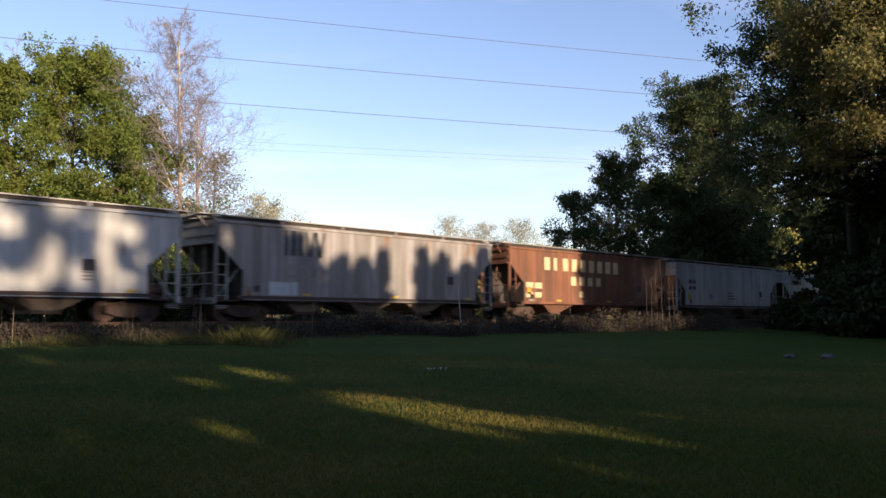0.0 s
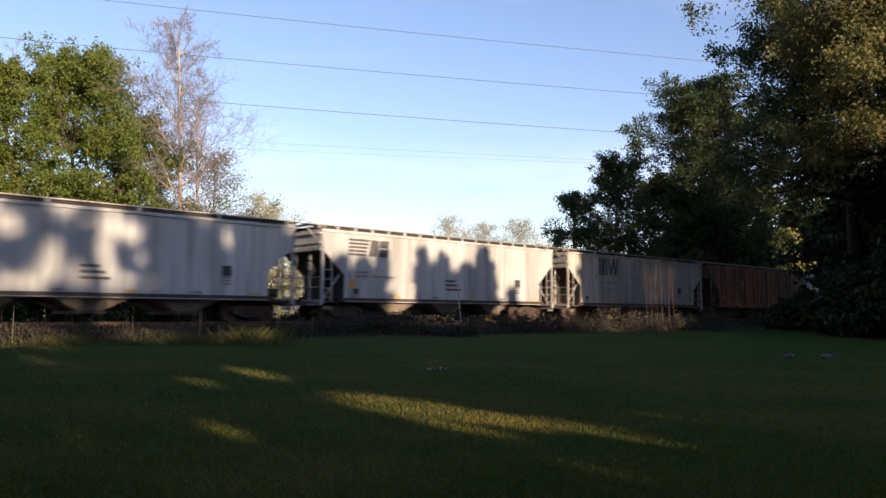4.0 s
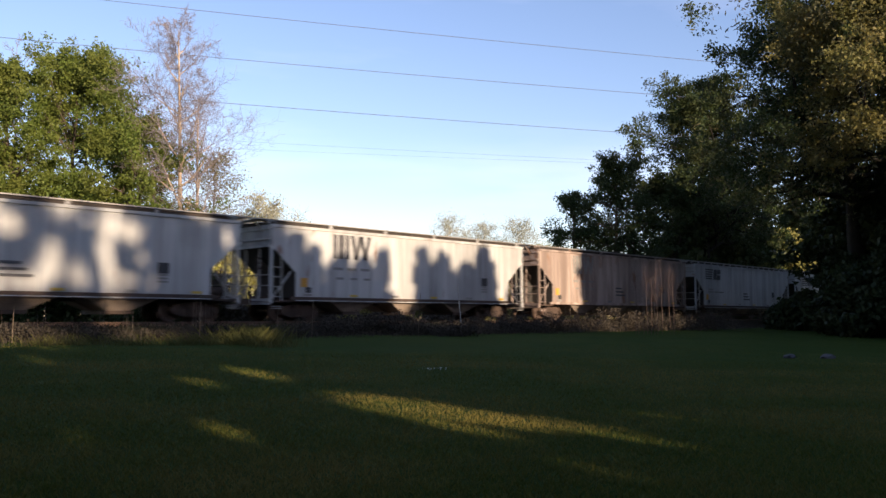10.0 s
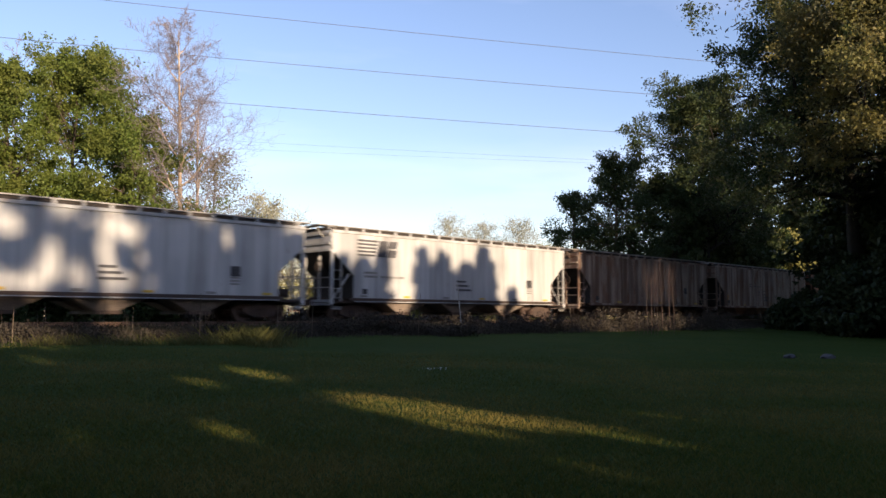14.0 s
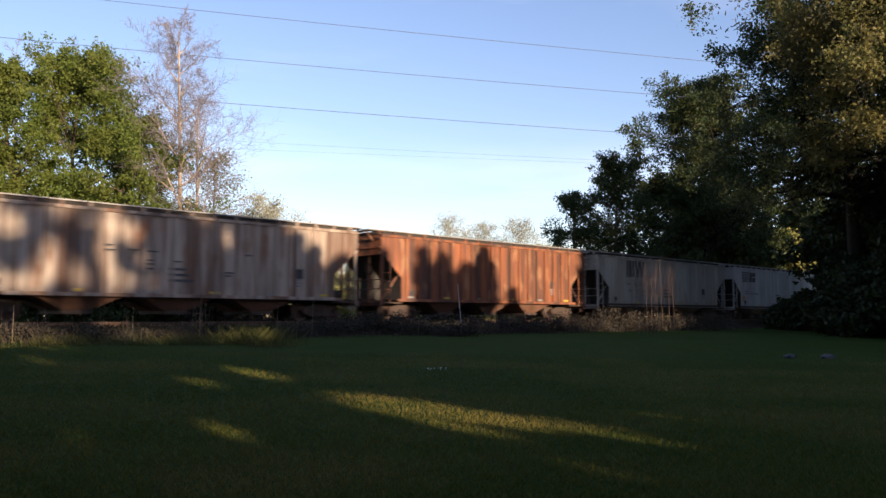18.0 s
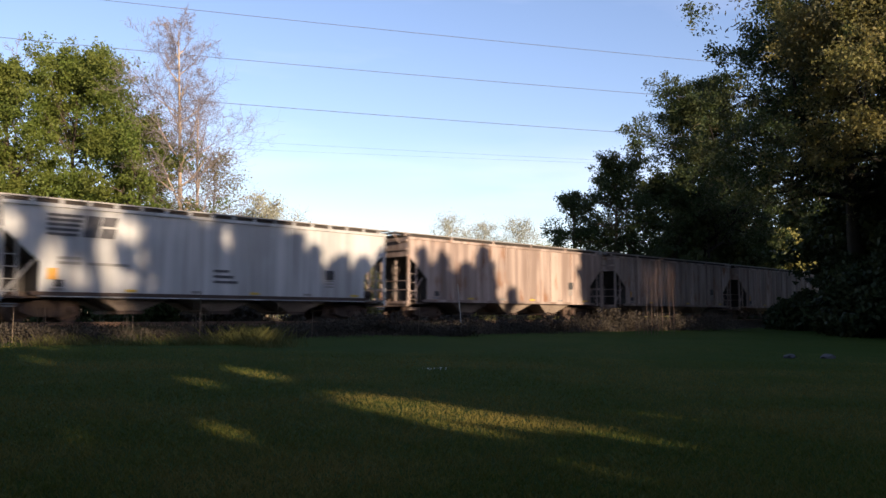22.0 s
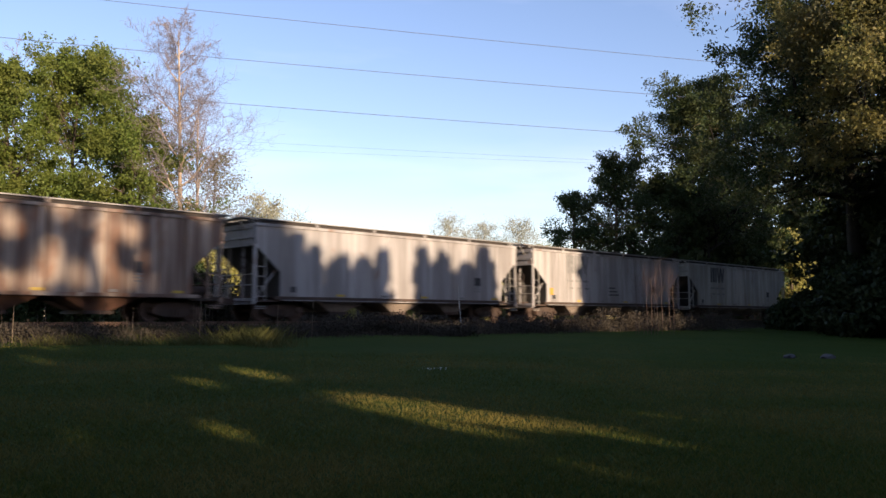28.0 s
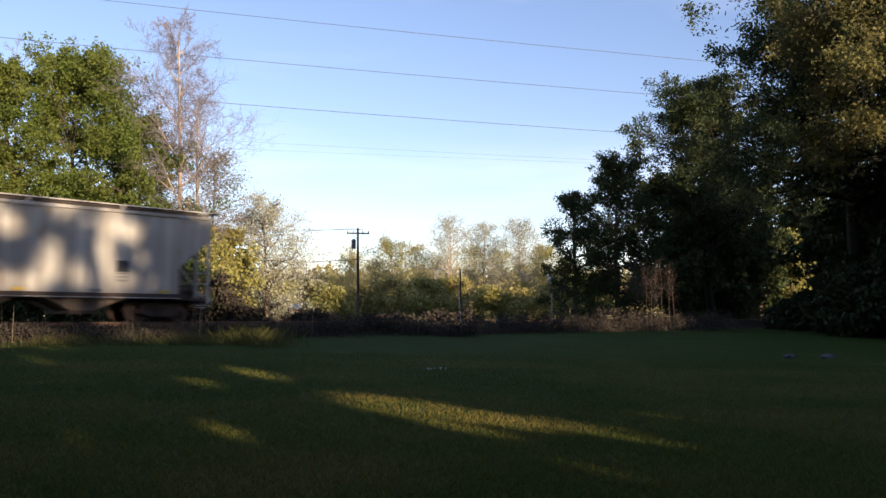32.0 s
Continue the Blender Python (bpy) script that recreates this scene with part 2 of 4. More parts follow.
def part(name, shape, material, parent, label=""):
    """Links a Build or a mesh as one object under a thing or a part."""
    me = shape.mesh(name) if isinstance(shape, Build) else shape
    if not me.materials:
        me.materials.append(material)
    ob = new(name, me)
    ob.parent = parent
    return tagged(ob, label)


def thing(name, label, category, m=None, group="", kind=""):
    ob = new(name)
    ob.empty_display_size = 0.2
    ob.matrix_basis = m or Matrix()
    return tagged(ob, label, category, group, kind)


def solid(name, shape, material, label, category="", group="", kind="", m=None):
    me = shape.mesh(name) if isinstance(shape, Build) else shape
    me.materials.append(material)
    ob = new(name, me)
    ob.matrix_basis = m or Matrix()
    return tagged(ob, label, category, group, kind)


# ---- ground ----
def smooth(a, b, v):
    k = min(1.0, max(0.0, (v - a) / (b - a)))
    return k * k * (3 - 2 * k)


def ground_z(x, y):
    z = -1.15 + 0.55 * smooth(3, 26, y)
    z += 0.05 * noise.noise((x * 0.09, y * 0.09, 0)) * smooth(-60, 10, y) + 0.015 * noise.noise((x * 0.5, y * 0.5, 3))
    z += 0.1 * smooth(50, 90, y) - 0.25 * smooth(34, 38, y)
    return EYE[2] + 0.936 * (z - EYE[2])


def axis(stops):
    out = []
    for a, b, step in stops:
        out += list(np.arange(a, b, step))
    return out + [stops[-1][1]]


def build_ground():
    xs = axis([(-3000, -200, 400), (-200, -40, 20), (-40, -6, 2), (-6, 30, 0.5), (30, 90, 2), (90, 300, 30), (300, 3300, 500)])
    ys = axis([(-3000, -100, 400), (-100, -4, 8), (-4, 30, 0.5), (30, 50, 1.0), (50, 120, 5), (120, 300, 30), (300, 3300, 500)])
    v = [(x, y, ground_z(x, y)) for y in ys for x in xs]
    n = len(xs)
    f = [(j * n + i, j * n + i + 1, (j + 1) * n + i + 1, (j + 1) * n + i) for j in range(len(ys) - 1) for i in range(n - 1)]
    me = array_mesh("ground", v, f)
    me.polygons.foreach_set("use_smooth", [True] * len(me.polygons))
    return solid("ground", me, M_LAWN, "dark green mown lawn in long evening shade", "ground", kind="structure")


build_ground()
TRACK_Y = 31.08


def build_track():
    bed = Build()
    y = TRACK_Y
    bed.sweep_x([(y - 3.1, -0.72), (y + 3.1, -0.9), (y + 1.7, -0.24), (y - 1.7, -0.24)], -260, 520)
    solid("track_bed", bed, M_BALLAST, "grey stone ballast bed under the railway line", "track bed", kind="structure")
    for side in (-1, 1):
        yc = y + side * 0.755
        rail = Build().sweep_x([(yc - 0.07, -0.17), (yc + 0.07, -0.17), (yc + 0.07, -0.155), (yc + 0.012, -0.13), (yc + 0.012, -0.045),
                                (yc + 0.036, -0.03), (yc + 0.034, 0), (yc - 0.034, 0), (yc - 0.036, -0.03), (yc - 0.012, -0.045),
                                (yc - 0.012, -0.13), (yc - 0.07, -0.155)], -260, 520)
        solid("rail", rail, M_RAIL, "rusty steel rail with a worn bright top", "rail", "track rails")
    one = Build().box(-0.11, 0.11, -1.3, 1.3, -0.36, -0.172).mesh("sleeper")
    one.materials.append(M_SLEEPER)
    for i in range(240):
        tagged(new("sleeper", one), "dark weathered wooden sleeper under the rails", "sleeper", "track sleepers").matrix_basis = pose(-12 + i * 0.53, y + random.uniform(-0.03, 0.03), random.uniform(-0.006, 0), 0, 0, random.uniform(-1, 1))


build_track()

# ---- the train ----
SPAN = 38.7                # metres along the track for one unit of the table below
START = -33.9
JOINTS = [0.69, 1.164, 1.635, 2.113, 2.592, 3.067, 3.539, 4.021, 4.499, 4.971, 5.452, 5.926, 6.416, 6.881, 7.368, 7.834,
          8.32, 8.799, 9.271, 9.732, 10.222, 10.692, 11.17, 11.641, 12.117]


def travelled(t):
    """How far the train has gone after t seconds, in metres; it gathers speed."""
    return SPAN * (0.320127 * t + 0.00066004 * t * t)


def car_paints():
    grime, rust = (0.185, 0.165, 0.15), (0.2, 0.085, 0.035)
    table = {
        "white": ((0.46, 0.448, 0.432), grime, rust, 0.04, 0.35),
        "grey": ((0.28, 0.255, 0.245), (0.15, 0.13, 0.11), rust, 0.08, 0.7),
        "dusty": ((0.39, 0.36, 0.345), (0.18, 0.155, 0.14), rust, 0.06, 0.6),
        "cream": ((0.445, 0.41, 0.355), (0.2, 0.16, 0.12), rust, 0.07, 0.5),
        "tan": ((0.4, 0.31, 0.265), (0.2, 0.145, 0.12), rust, 0.12, 0.95),
        "rusty_tan": ((0.41, 0.32, 0.25), (0.13, 0.068, 0.043), (0.2, 0.085, 0.04), 0.16, 0.9),
        "brown": ((0.205, 0.082, 0.043), (0.085, 0.044, 0.031), (0.17, 0.065, 0.03), 0.1, 0.7),
        "orange": ((0.29, 0.095, 0.038), (0.085, 0.04, 0.028), (0.36, 0.18, 0.09), 0.14, 1.0),
    }
    return {k: paint_mat(k + "_car_paint", *v) for k, v in table.items()}


PAINT = car_paints()
M_BAYS = {"pale": rough_mat("grimy_pale_bay", (0.2, 0.15, 0.115), (0.3, 0.235, 0.19), 0.85, 1.2, 18), "dark": rough_mat("grimy_rust_bay", (0.13, 0.06, 0.036), (0.19, 0.09, 0.055), 0.85, 1.2, 18)}
M_BAY = {k: M_BAYS["dark" if k in ("brown", "orange", "rusty_tan") else "pale"] for k in PAINT}
EAVE, SILL, HALF = 4.14, 1.04, 1.6


def truck(parent, x):
    """A two-axle freight truck; returns its two wheelsets."""
    t = thing_part("truck", parent, (x, 0, 0))
    wheels = []
    for side in (-1, 1):
        y = side * 0.98
        frame_side = Build().prism([(-0.98, 0.34), (-0.72, 0.3), (-0.4, 0.2), (0.4, 0.2), (0.72, 0.3), (0.98, 0.34), (0.98, 0.56), (0.72, 0.66),
                                    (0.3, 0.78), (-0.3, 0.78), (-0.72, 0.66), (-0.98, 0.56)], y - 0.09, y + 0.09)
        part("side_frame", frame_side, M_UNDER, t)
        spring = Build()
        for dx in (-0.16, 0, 0.16):
            spring.rod((dx, y + side * 0.1, 0.26), (dx, y + side * 0.1, 0.52), 0.065, sides=8)
        part("spring_nest", spring, M_UNDER, t)
        for dx in (-0.86, 0.86):
            part("bearing_cap", Build().lathe_y(dx, 0.457, [(y + side * 0.08, 0.02), (y + side * 0.22, 0.02), (y + side * 0.22, 0.1), (y + side * 0.08, 0.13)], 12), M_WHEEL, t)
    part("bolster", Build().box(-0.2, 0.2, -0.95, 0.95, 0.5, 0.76), M_UNDER, t)
    for dx in (-0.86, 0.86):
        w = Build()
        for side in (-1, 1):
            y = side * 0.755
            w.lathe_y(0, 0, [(y - 0.06, 0.1), (y + side * 0.06 if side > 0 else y + 0.06, 0.1), (y + 0.03, 0.36), (y + 0.065, 0.38), (y + 0.065, 0.457 + (0.0 if side > 0 else 0.026)),
                             (y - 0.065, 0.457 + (0.026 if side > 0 else 0.0)), (y - 0.065, 0.38), (y - 0.03, 0.36)], 20)
        w.rod((0, -0.9, 0), (0, 0.9, 0), 0.08, sides=8)
        ob = part("wheelset", w, M_WHEEL, t)
        ob.matrix_parent_inverse = Matrix.Translation((dx, 0, 0.457))
        wheels.append(ob)
    return wheels


def thing_part(name, parent, at):
    ob = new(name)
    ob.empty_display_size = 0.2
    ob.parent = parent
    ob.location = at
    return ob


WHEELSETS, CARS = [], []


RUNG = {m.name: Build().rod((-0.27, 0, 0), (0.27, 0, 0), 0.018, sides=5).mesh("ladder_rung") for m in (M_GRATE, *PAINT.values())}


def hopper_car(length, paint, ribs=0, logo="", label="", letter=None, bays=3, seed=0):
    """A covered hopper: ribbed or smooth sides, sloped ends, roof walks, hatches, bays and trucks."""
    rng = random.Random(seed)
    car = thing("hopper_car", label, "freight car", group="cars of the train")
    body = PAINT[paint]
    pale = paint in ("white", "cream", "grey", "dusty")
    fitting = M_GRATE if pale else body
    h = length / 2
    cut, low, lip = 1.3, 2.1, EAVE - 0.95     # how far the end opening reaches in, the foot of its slant, the foot of the end sheet

    def sided(x0, x1, y0, y1, z0, z1, side):
        return Build().box(x0, x1, min(side * y0, side * y1), max(side * y0, side * y1), z0, z1)

    for side in (-1, 1):
        y0, y1 = (-HALF, -HALF + 0.05) if side < 0 else (HALF - 0.05, HALF)
        rim = [(-h + cut, SILL), (h - cut, SILL), (h - cut, low), (h - 0.08, lip), (h - 0.02, EAVE), (-h + 0.02, EAVE), (-h + 0.08, lip), (-h + cut, low)]
        part("side_sheet", Build().prism(rim, y0, y1), body, car)
        part("side_sill", sided(-h + cut - 0.3, h - cut + 0.3, HALF - 0.03, HALF + 0.07, SILL - 0.1, SILL + 0.03, side), M_UNDER if pale else body, car)
        if pale:
            part("sill_flange", sided(-h + cut, h - cut, HALF + 0.02, HALF + 0.09, SILL - 0.15, SILL - 0.115, side), body, car)
        part("top_chord", sided(-h, h, HALF - 0.02, HALF + 0.06, EAVE - 0.1, EAVE + 0.02, side), body, car)
        for k in range(ribs):
            x = -h + cut + 0.3 + (2 * (h - cut) - 0.6) * k / (ribs - 1)
            part("side_rib", Build().prism([(x - 0.06, SILL + 0.04), (x + 0.06, SILL + 0.04), (x + 0.05, EAVE - 0.1), (x - 0.05, EAVE - 0.1)],
                                           min(side * HALF, side * (HALF + 0.08)), max(side * HALF, side * (HALF + 0.08))), body, car)
        if not ribs:
            for k in range(1, 7):
                x = -h + cut + 2 * (h - cut) * k / 7
                part("side_seam", sided(x - 0.03, x + 0.03, HALF - 0.004, HALF + 0.012, SILL + 0.05, EAVE - 0.1, side), body, car)
        for end in (-1, 1):
            x = end * (h - 0.06)
            part("corner_post", Build().box(x - 0.06, x + 0.06, side * (HALF - 0.05) - 0.05, side * (HALF - 0.05) + 0.05, SILL - 0.25, lip + 0.05), body, car)
            x = end * (h - 0.56)
            part("ladder_post", Build().box(x - 0.03, x + 0.03, side * (HALF - 0.02) - 0.03, side * (HALF - 0.02) + 0.03, SILL - 0.15, lip - 0.3), fitting, car)
            xa, xb = sorted((end * (h - 0.06), end * (h - 0.56)))
            for k in range(5):
                part("ladder_rung", RUNG[fitting.name], fitting, car).location = ((xa + xb) / 2, side * (HALF + 0.02), SILL - 0.4 + k * 0.42)
            part("step_stirrup", Build().box(xa, xb, side * HALF - 0.03, side * HALF + 0.03, SILL - 0.5, SILL - 0.46), fitting, car)
        part("running_board", sided(-h - 0.55, h + 0.55, 0.7, 1.3, EAVE + 0.22, EAVE + 0.27, side), M_GRATE, car)
        n = int(2 * h / (1.0 if ribs > 15 or logo == "stripes" else 2.9))
        for k in range(n + 1):
            x = -h + 0.1 + (2 * h - 0.2) * k / n
            part("running_board_bracket", sided(x - 0.06, x + 0.06, 1.22, 1.28, EAVE + 0.02, EAVE + 0.22, side), body, car)
        part("roof_rail", sided(-h, h, 1.0, 1.2, EAVE + 0.08, EAVE + 0.2, side), M_ROOF, car)
    ridge = [(-HALF, EAVE), (HALF, EAVE), (HALF, EAVE + 0.03), (1.0, EAVE + 0.1), (0.6, EAVE + 0.16), (-0.6, EAVE + 0.16), (-1.0, EAVE + 0.1), (-HALF, EAVE + 0.03)]
    part("roof", Build().sweep_x(ridge, -h, h), M_ROOF, car)
    part("hatch_coaming", Build().box(-h + 0.5, h - 0.5, -0.4, 0.4, EAVE + 0.15, EAVE + 0.22), M_ROOF, car)
    for k in range(4):
        x0 = -h + 0.55 + (2 * h - 1.1) * k / 4
        part("hatch_cover", Build().sweep_x([(-0.46, EAVE + 0.22), (0.46, EAVE + 0.22), (0.34, EAVE + 0.28), (-0.34, EAVE + 0.28)], x0, x0 + (2 * h - 1.1) / 4 - 0.06), M_GRATE, car)
    for end in (-1, 1):
        p = [(end * (h - 0.03), EAVE - 0.02), (end * (h - 0.09), EAVE - 0.02), (end * (h - 0.14), lip), (end * (h - cut - 0.06), low), (end * (h - cut - 0.06), SILL), (end * (h - cut), SILL),
             (end * (h - cut), low), (end * (h - 0.06), lip)]
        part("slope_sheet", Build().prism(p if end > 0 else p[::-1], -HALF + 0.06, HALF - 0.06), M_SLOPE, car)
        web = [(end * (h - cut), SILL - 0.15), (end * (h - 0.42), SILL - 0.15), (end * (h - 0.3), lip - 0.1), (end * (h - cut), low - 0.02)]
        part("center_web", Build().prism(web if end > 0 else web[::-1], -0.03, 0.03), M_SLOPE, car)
        part("end_sheet", Build().box(min(end * h, end * (h + 0.03)), max(end * h, end * (h + 0.03)), -HALF, HALF, lip, EAVE), body, car)
        for zr in (lip + 0.04, lip + 0.36, EAVE - 0.16):
            part("end_rib", Build().box(min(end * (h + 0.03), end * (h + 0.1)), max(end * (h + 0.03), end * (h + 0.1)), -HALF + 0.04, HALF - 0.04, zr - 0.045, zr + 0.045), body, car)
        part("crossover_board", Build().box(min(end * (h + 0.06), end * (h + 0.5)), max(end * (h + 0.06), end * (h + 0.5)), -0.7, 0.7, EAVE + 0.2, EAVE + 0.24), M_GRATE, car)
        for yy in (-1.36, 1.36):
            part("roof_handhold", Build().rod((end * (h - 0.35), yy, EAVE + 0.02), (end * (h - 0.35), yy, EAVE + 0.18), 0.02).rod((end * (h - 0.35), yy, EAVE + 0.18), (end * (h - 0.05), yy, EAVE + 0.18), 0.02)
                 .rod((end * (h - 0.05), yy, EAVE + 0.18), (end * (h - 0.05), yy, EAVE + 0.02), 0.02), fitting, car)
            part("board_bracket", Build().rod((end * (h + 0.03), yy * 0.74, EAVE - 0.3), (end * (h + 0.48), yy * 0.74, EAVE + 0.2), 0.03), fitting, car)
        part("end_hand_rail", Build().rod((end * (h - 0.02), -HALF + 0.1, SILL + 0.95), (end * (h - 0.02), HALF - 0.1, SILL + 0.95), 0.022).rod((end * (h - 0.02), -HALF + 0.1, SILL + 0.5), (end * (h - 0.02), HALF - 0.1, SILL + 0.5), 0.022), fitting, car)
        part("uncoupling_lever", Build().rod((end * (h + 0.1), -HALF, 0.82), (end * (h + 0.1), -0.3, 0.86), 0.018).rod((end * (h + 0.1), -HALF, 0.82), (end * (h + 0.1), -HALF - 0.02, 0.62), 0.018), M_UNDER, car)
        x0, x1 = sorted((end * h, end * (h - cut - 0.1)))
        part("end_platform", Build().box(x0, x1, -HALF + 0.08, HALF - 0.08, SILL - 0.2, SILL - 0.12), M_UNDER, car)
        part("end_beam", Build().box(end * h - 0.06, end * h + 0.06, -HALF, HALF, SILL - 0.32, SILL - 0.06), body, car)
        part("coupler", Build().box(min(end * (h - 0.6), end * (h + 0.6)), max(end * (h - 0.6), end * (h + 0.6)), -0.13, 0.13, 0.72, 0.98)
             .box(min(end * (h + 0.5), end * (h + 0.745)), max(end * (h + 0.5), end * (h + 0.745)), -0.2, 0.2, 0.68, 1.02), M_UNDER, car)
        for yy in (-0.55, 0.55):
            part("end_brace", Build().rod((end * (h - 0.1), yy, SILL - 0.1), (end * (h - 0.12), yy, lip + 0.1), 0.055, sides=6), body, car)
            part("slope_brace", Build().rod((end * (h - 0.2), yy * 2.5, SILL - 0.1), (end * (h - cut + 0.1), yy * 2.5, low + 0.1), 0.035, sides=6), body, car)
        if end > 0:
            part("air_tank", Build().rod((h - 1.15, -0.8, SILL + 0.2), (h - 0.35, -0.8, SILL + 0.2), 0.2, sides=12), M_UNDER, car)
        else:
            part("brake_cylinder", Build().rod((-h + 0.4, 0.2, SILL + 0.2), (-h + 1.0, 0.2, SILL + 0.2), 0.16, sides=12), M_UNDER, car)
            part("brake_wheel", Build().lathe_y(0, 0, [(-0.015, 0.24), (0.015, 0.24), (0.015, 0.28), (-0.015, 0.28)], 16).rod((-0.25, 0, 0), (0.25, 0, 0), 0.012).rod((0, 0, -0.25), (0, 0, 0.25), 0.012), M_UNDER, car).matrix_basis = pose(-h - 0.06, -0.72, 2.5, 0, 0, 90)
    part("center_sill", Build().box(-h, h, -0.17, 0.17, 0.78, 1.1), M_UNDER, car)
    span = 2 * (h - 2.9)
    for k in range(bays):
        xc = -h + 2.9 + span * (k + 0.5) / bays
        w = span / bays / 2 - 0.08
        hop = Build()
        for yy0, yy1 in ((-1.5, -0.2), (0.2, 1.5)):
            hop.add([(xc - w, yy0, SILL + 0.02), (xc + w, yy0, SILL + 0.02), (xc + w, yy1, SILL + 0.02), (xc - w, yy1, SILL + 0.02),
                     (xc - 0.42, yy0 * 0.72 if yy0 < -1 else yy0, 0.42), (xc + 0.42, yy0 * 0.72 if yy0 < -1 else yy0, 0.42),
                     (xc + 0.42, yy1 * 0.72 if yy1 > 1 else yy1, 0.42), (xc - 0.42, yy1 * 0.72 if yy1 > 1 else yy1, 0.42)],
                    [(0, 3, 2, 1), (4, 5, 6, 7), (0, 1, 5, 4), (1, 2, 6, 5), (2, 3, 7, 6), (3, 0, 4, 7)])
        part("hopper_bay", hop, M_BAY[paint], car)
        part("outlet_gate", Build().box(xc - 0.5, xc + 0.5, -1.15, 1.15, 0.3, 0.43), M_UNDER, car)
    for x in (-h + 1.75, h - 1.75):
        WHEELSETS.extend(truck(car, x))
    lettering(car, h, cut, logo, letter, rng)
    return car


def plate(car, name, x0, x1, z0, z1, material, proud=0.03, label=""):
    return part(name, Build().box(x0, x1, -HALF - proud, -HALF - proud + 0.006, z0, z1), material, car, label)


def slanted(car, name, x0, z0, x1, z1, wide, material):
    part(name, Build().prism([(x0, z0), (x0 + wide, z0), (x1 + wide, z1), (x1, z1)], -HALF - 0.03, -HALF - 0.024), material, car)


def lettering(car, h, cut, logo, letter, rng):
    """Marks on the near side: the owner's emblem as plain shapes, and unreadable text as bars."""
    ink = letter or M_LOGO
    if logo == "bars":
        x, z0, z1 = -h + 3.3, EAVE - 1.3, EAVE - 0.2
        for dx0, dx1, wide in ((0, 0, 0.2), (0.3, 0.3, 0.32), (0.72, 0.72, 0.2), (1.24, 1.0, 0.2), (1.24, 1.5, 0.2), (1.78, 1.54, 0.2), (1.78, 2.02, 0.2)):
            slanted(car, "emblem_bar", x + dx0, z0, x + dx1, z1, wide, ink)
        for k in range(3):
            plate(car, "text_bar", x + k * 0.8, x + k * 0.8 + 0.55, z0 - 0.52, z0 - 0.4, M_FAINT)
            plate(car, "text_bar", x + 0.2 + k * 0.8, x + k * 0.8 + 0.6, z0 - 0.95, z0 - 0.85, M_FAINT)
    if logo == "stripes":
        x, z1 = -h + 1.5, EAVE - 0.32
        for k in range(5):
            plate(car, "emblem_stripe", x, x + 1.25 - 0.05 * k, z1 - 0.095 - k * 0.17, z1 - k * 0.17, ink)
        slanted(car, "emblem_block", x + 1.22, z1 - 0.78, x + 1.36, z1, 0.5, ink)
        slanted(car, "emblem_block", x + 1.85, z1 - 0.34, x + 1.95, z1, 0.55, ink)
        slanted(car, "emblem_block", x + 1.8, z1 - 0.78, x + 1.9, z1 - 0.42, 0.55, ink)
        for k in range(2):
            plate(car, "text_bar", x + 0.4, x + 1.2, z1 - 1.6 - k * 0.18, z1 - 1.5 - k * 0.18, M_FAINT)
        plate(car, "text_bar", x + 1.4, x + 2.9, z1 - 1.78, z1 - 1.68, M_FAINT)
    if logo == "words":
        x = -h + 3.15
        for k in range(9):
            plate(car, "letter_block", x + k * 0.9, x + k * 0.9 + (0.3 if k == 1 else 0.52), 2.95, 3.7, ink)
        for k in range(4):
            plate(car, "letter_block", x + 2.6 + k * 0.88, x + 3.1 + k * 0.88, 2.1, 2.64, ink)
        plate(car, "letter_block", x + 3.45, x + 3.9, 1.38, 1.75, ink)
        for k in range(2):
            plate(car, "text_bar", -h + 1.45 + k * 0.8, -h + 2.1 + k * 0.8, 1.85, 2.18, ink)
            plate(car, "text_bar", -h + 1.45 + k * 0.8, -h + 2.05 + k * 0.8, 1.32, 1.62, ink)
    if logo == "stencils":
        for dx, z in ((-11.8, 2.8), (-11.8, 2.62), (-10.9, 2.66), (-10.2, 2.64), (-10.2, 2.3), (-10.2, 2.16), (-10.2, 1.98), (-9.1, 2.3), (-6.9, 1.95), (-6.9, 1.82), (-6.0, 2.7)):
            plate(car, "text_bar", h + dx, h + dx + rng.uniform(0.25, 0.45), z, z + 0.06, ink, 0.09)
    if logo == "small":
        for k in range(4):
            x = -h + 1.7 + 0.6 * (k % 2)
            z = 2.66 - 0.47 * (k // 2)
            plate(car, "emblem_block", x, x + 0.46, z, z + 0.26, ink)
    # dimensions, consolidated stencils and reflectors
    x = h - rng.uniform(3.4, 3.8)
    plate(car, "stencil_panel", x, x + 0.45, 1.85, 2.27, M_DARKPAINT)
    for k in range(3):
        plate(car, "text_bar", x, x + 0.42, 1.5 + 0.13 * k, 1.57 + 0.13 * k, M_FAINT)
    if rng.random() < 0.6:
        for k in range(3):
            plate(car, "text_bar", -0.6, 0.5 - 0.2 * k, 1.55 + 0.22 * k, 1.65 + 0.22 * k, M_LOGO)
    if logo == "bars" and car.name == "hopper_car.001":
        plate(car, "repainted_patch", -h + 2.55, -h + 3.6, 1.12, 1.68, M_PATCH, label="fresh pale blue-grey paint patch")
        plate(car, "repainted_patch", -h + 3.68, -h + 4.0, 1.12, 1.7, M_PATCH, label="fresh pale blue-grey paint patch")
    if logo == "small" and car.name != "hopper_car":
        plate(car, "small_blue_emblem", -h + 4.84, -h + 5.32, 1.56, 1.89, M_BLUE, label="small faded blue emblem")
    plate(car, "route_card_board", -h + cut + 0.5, -h + cut + 0.8, 1.25, 1.5, M_DARKPAINT)
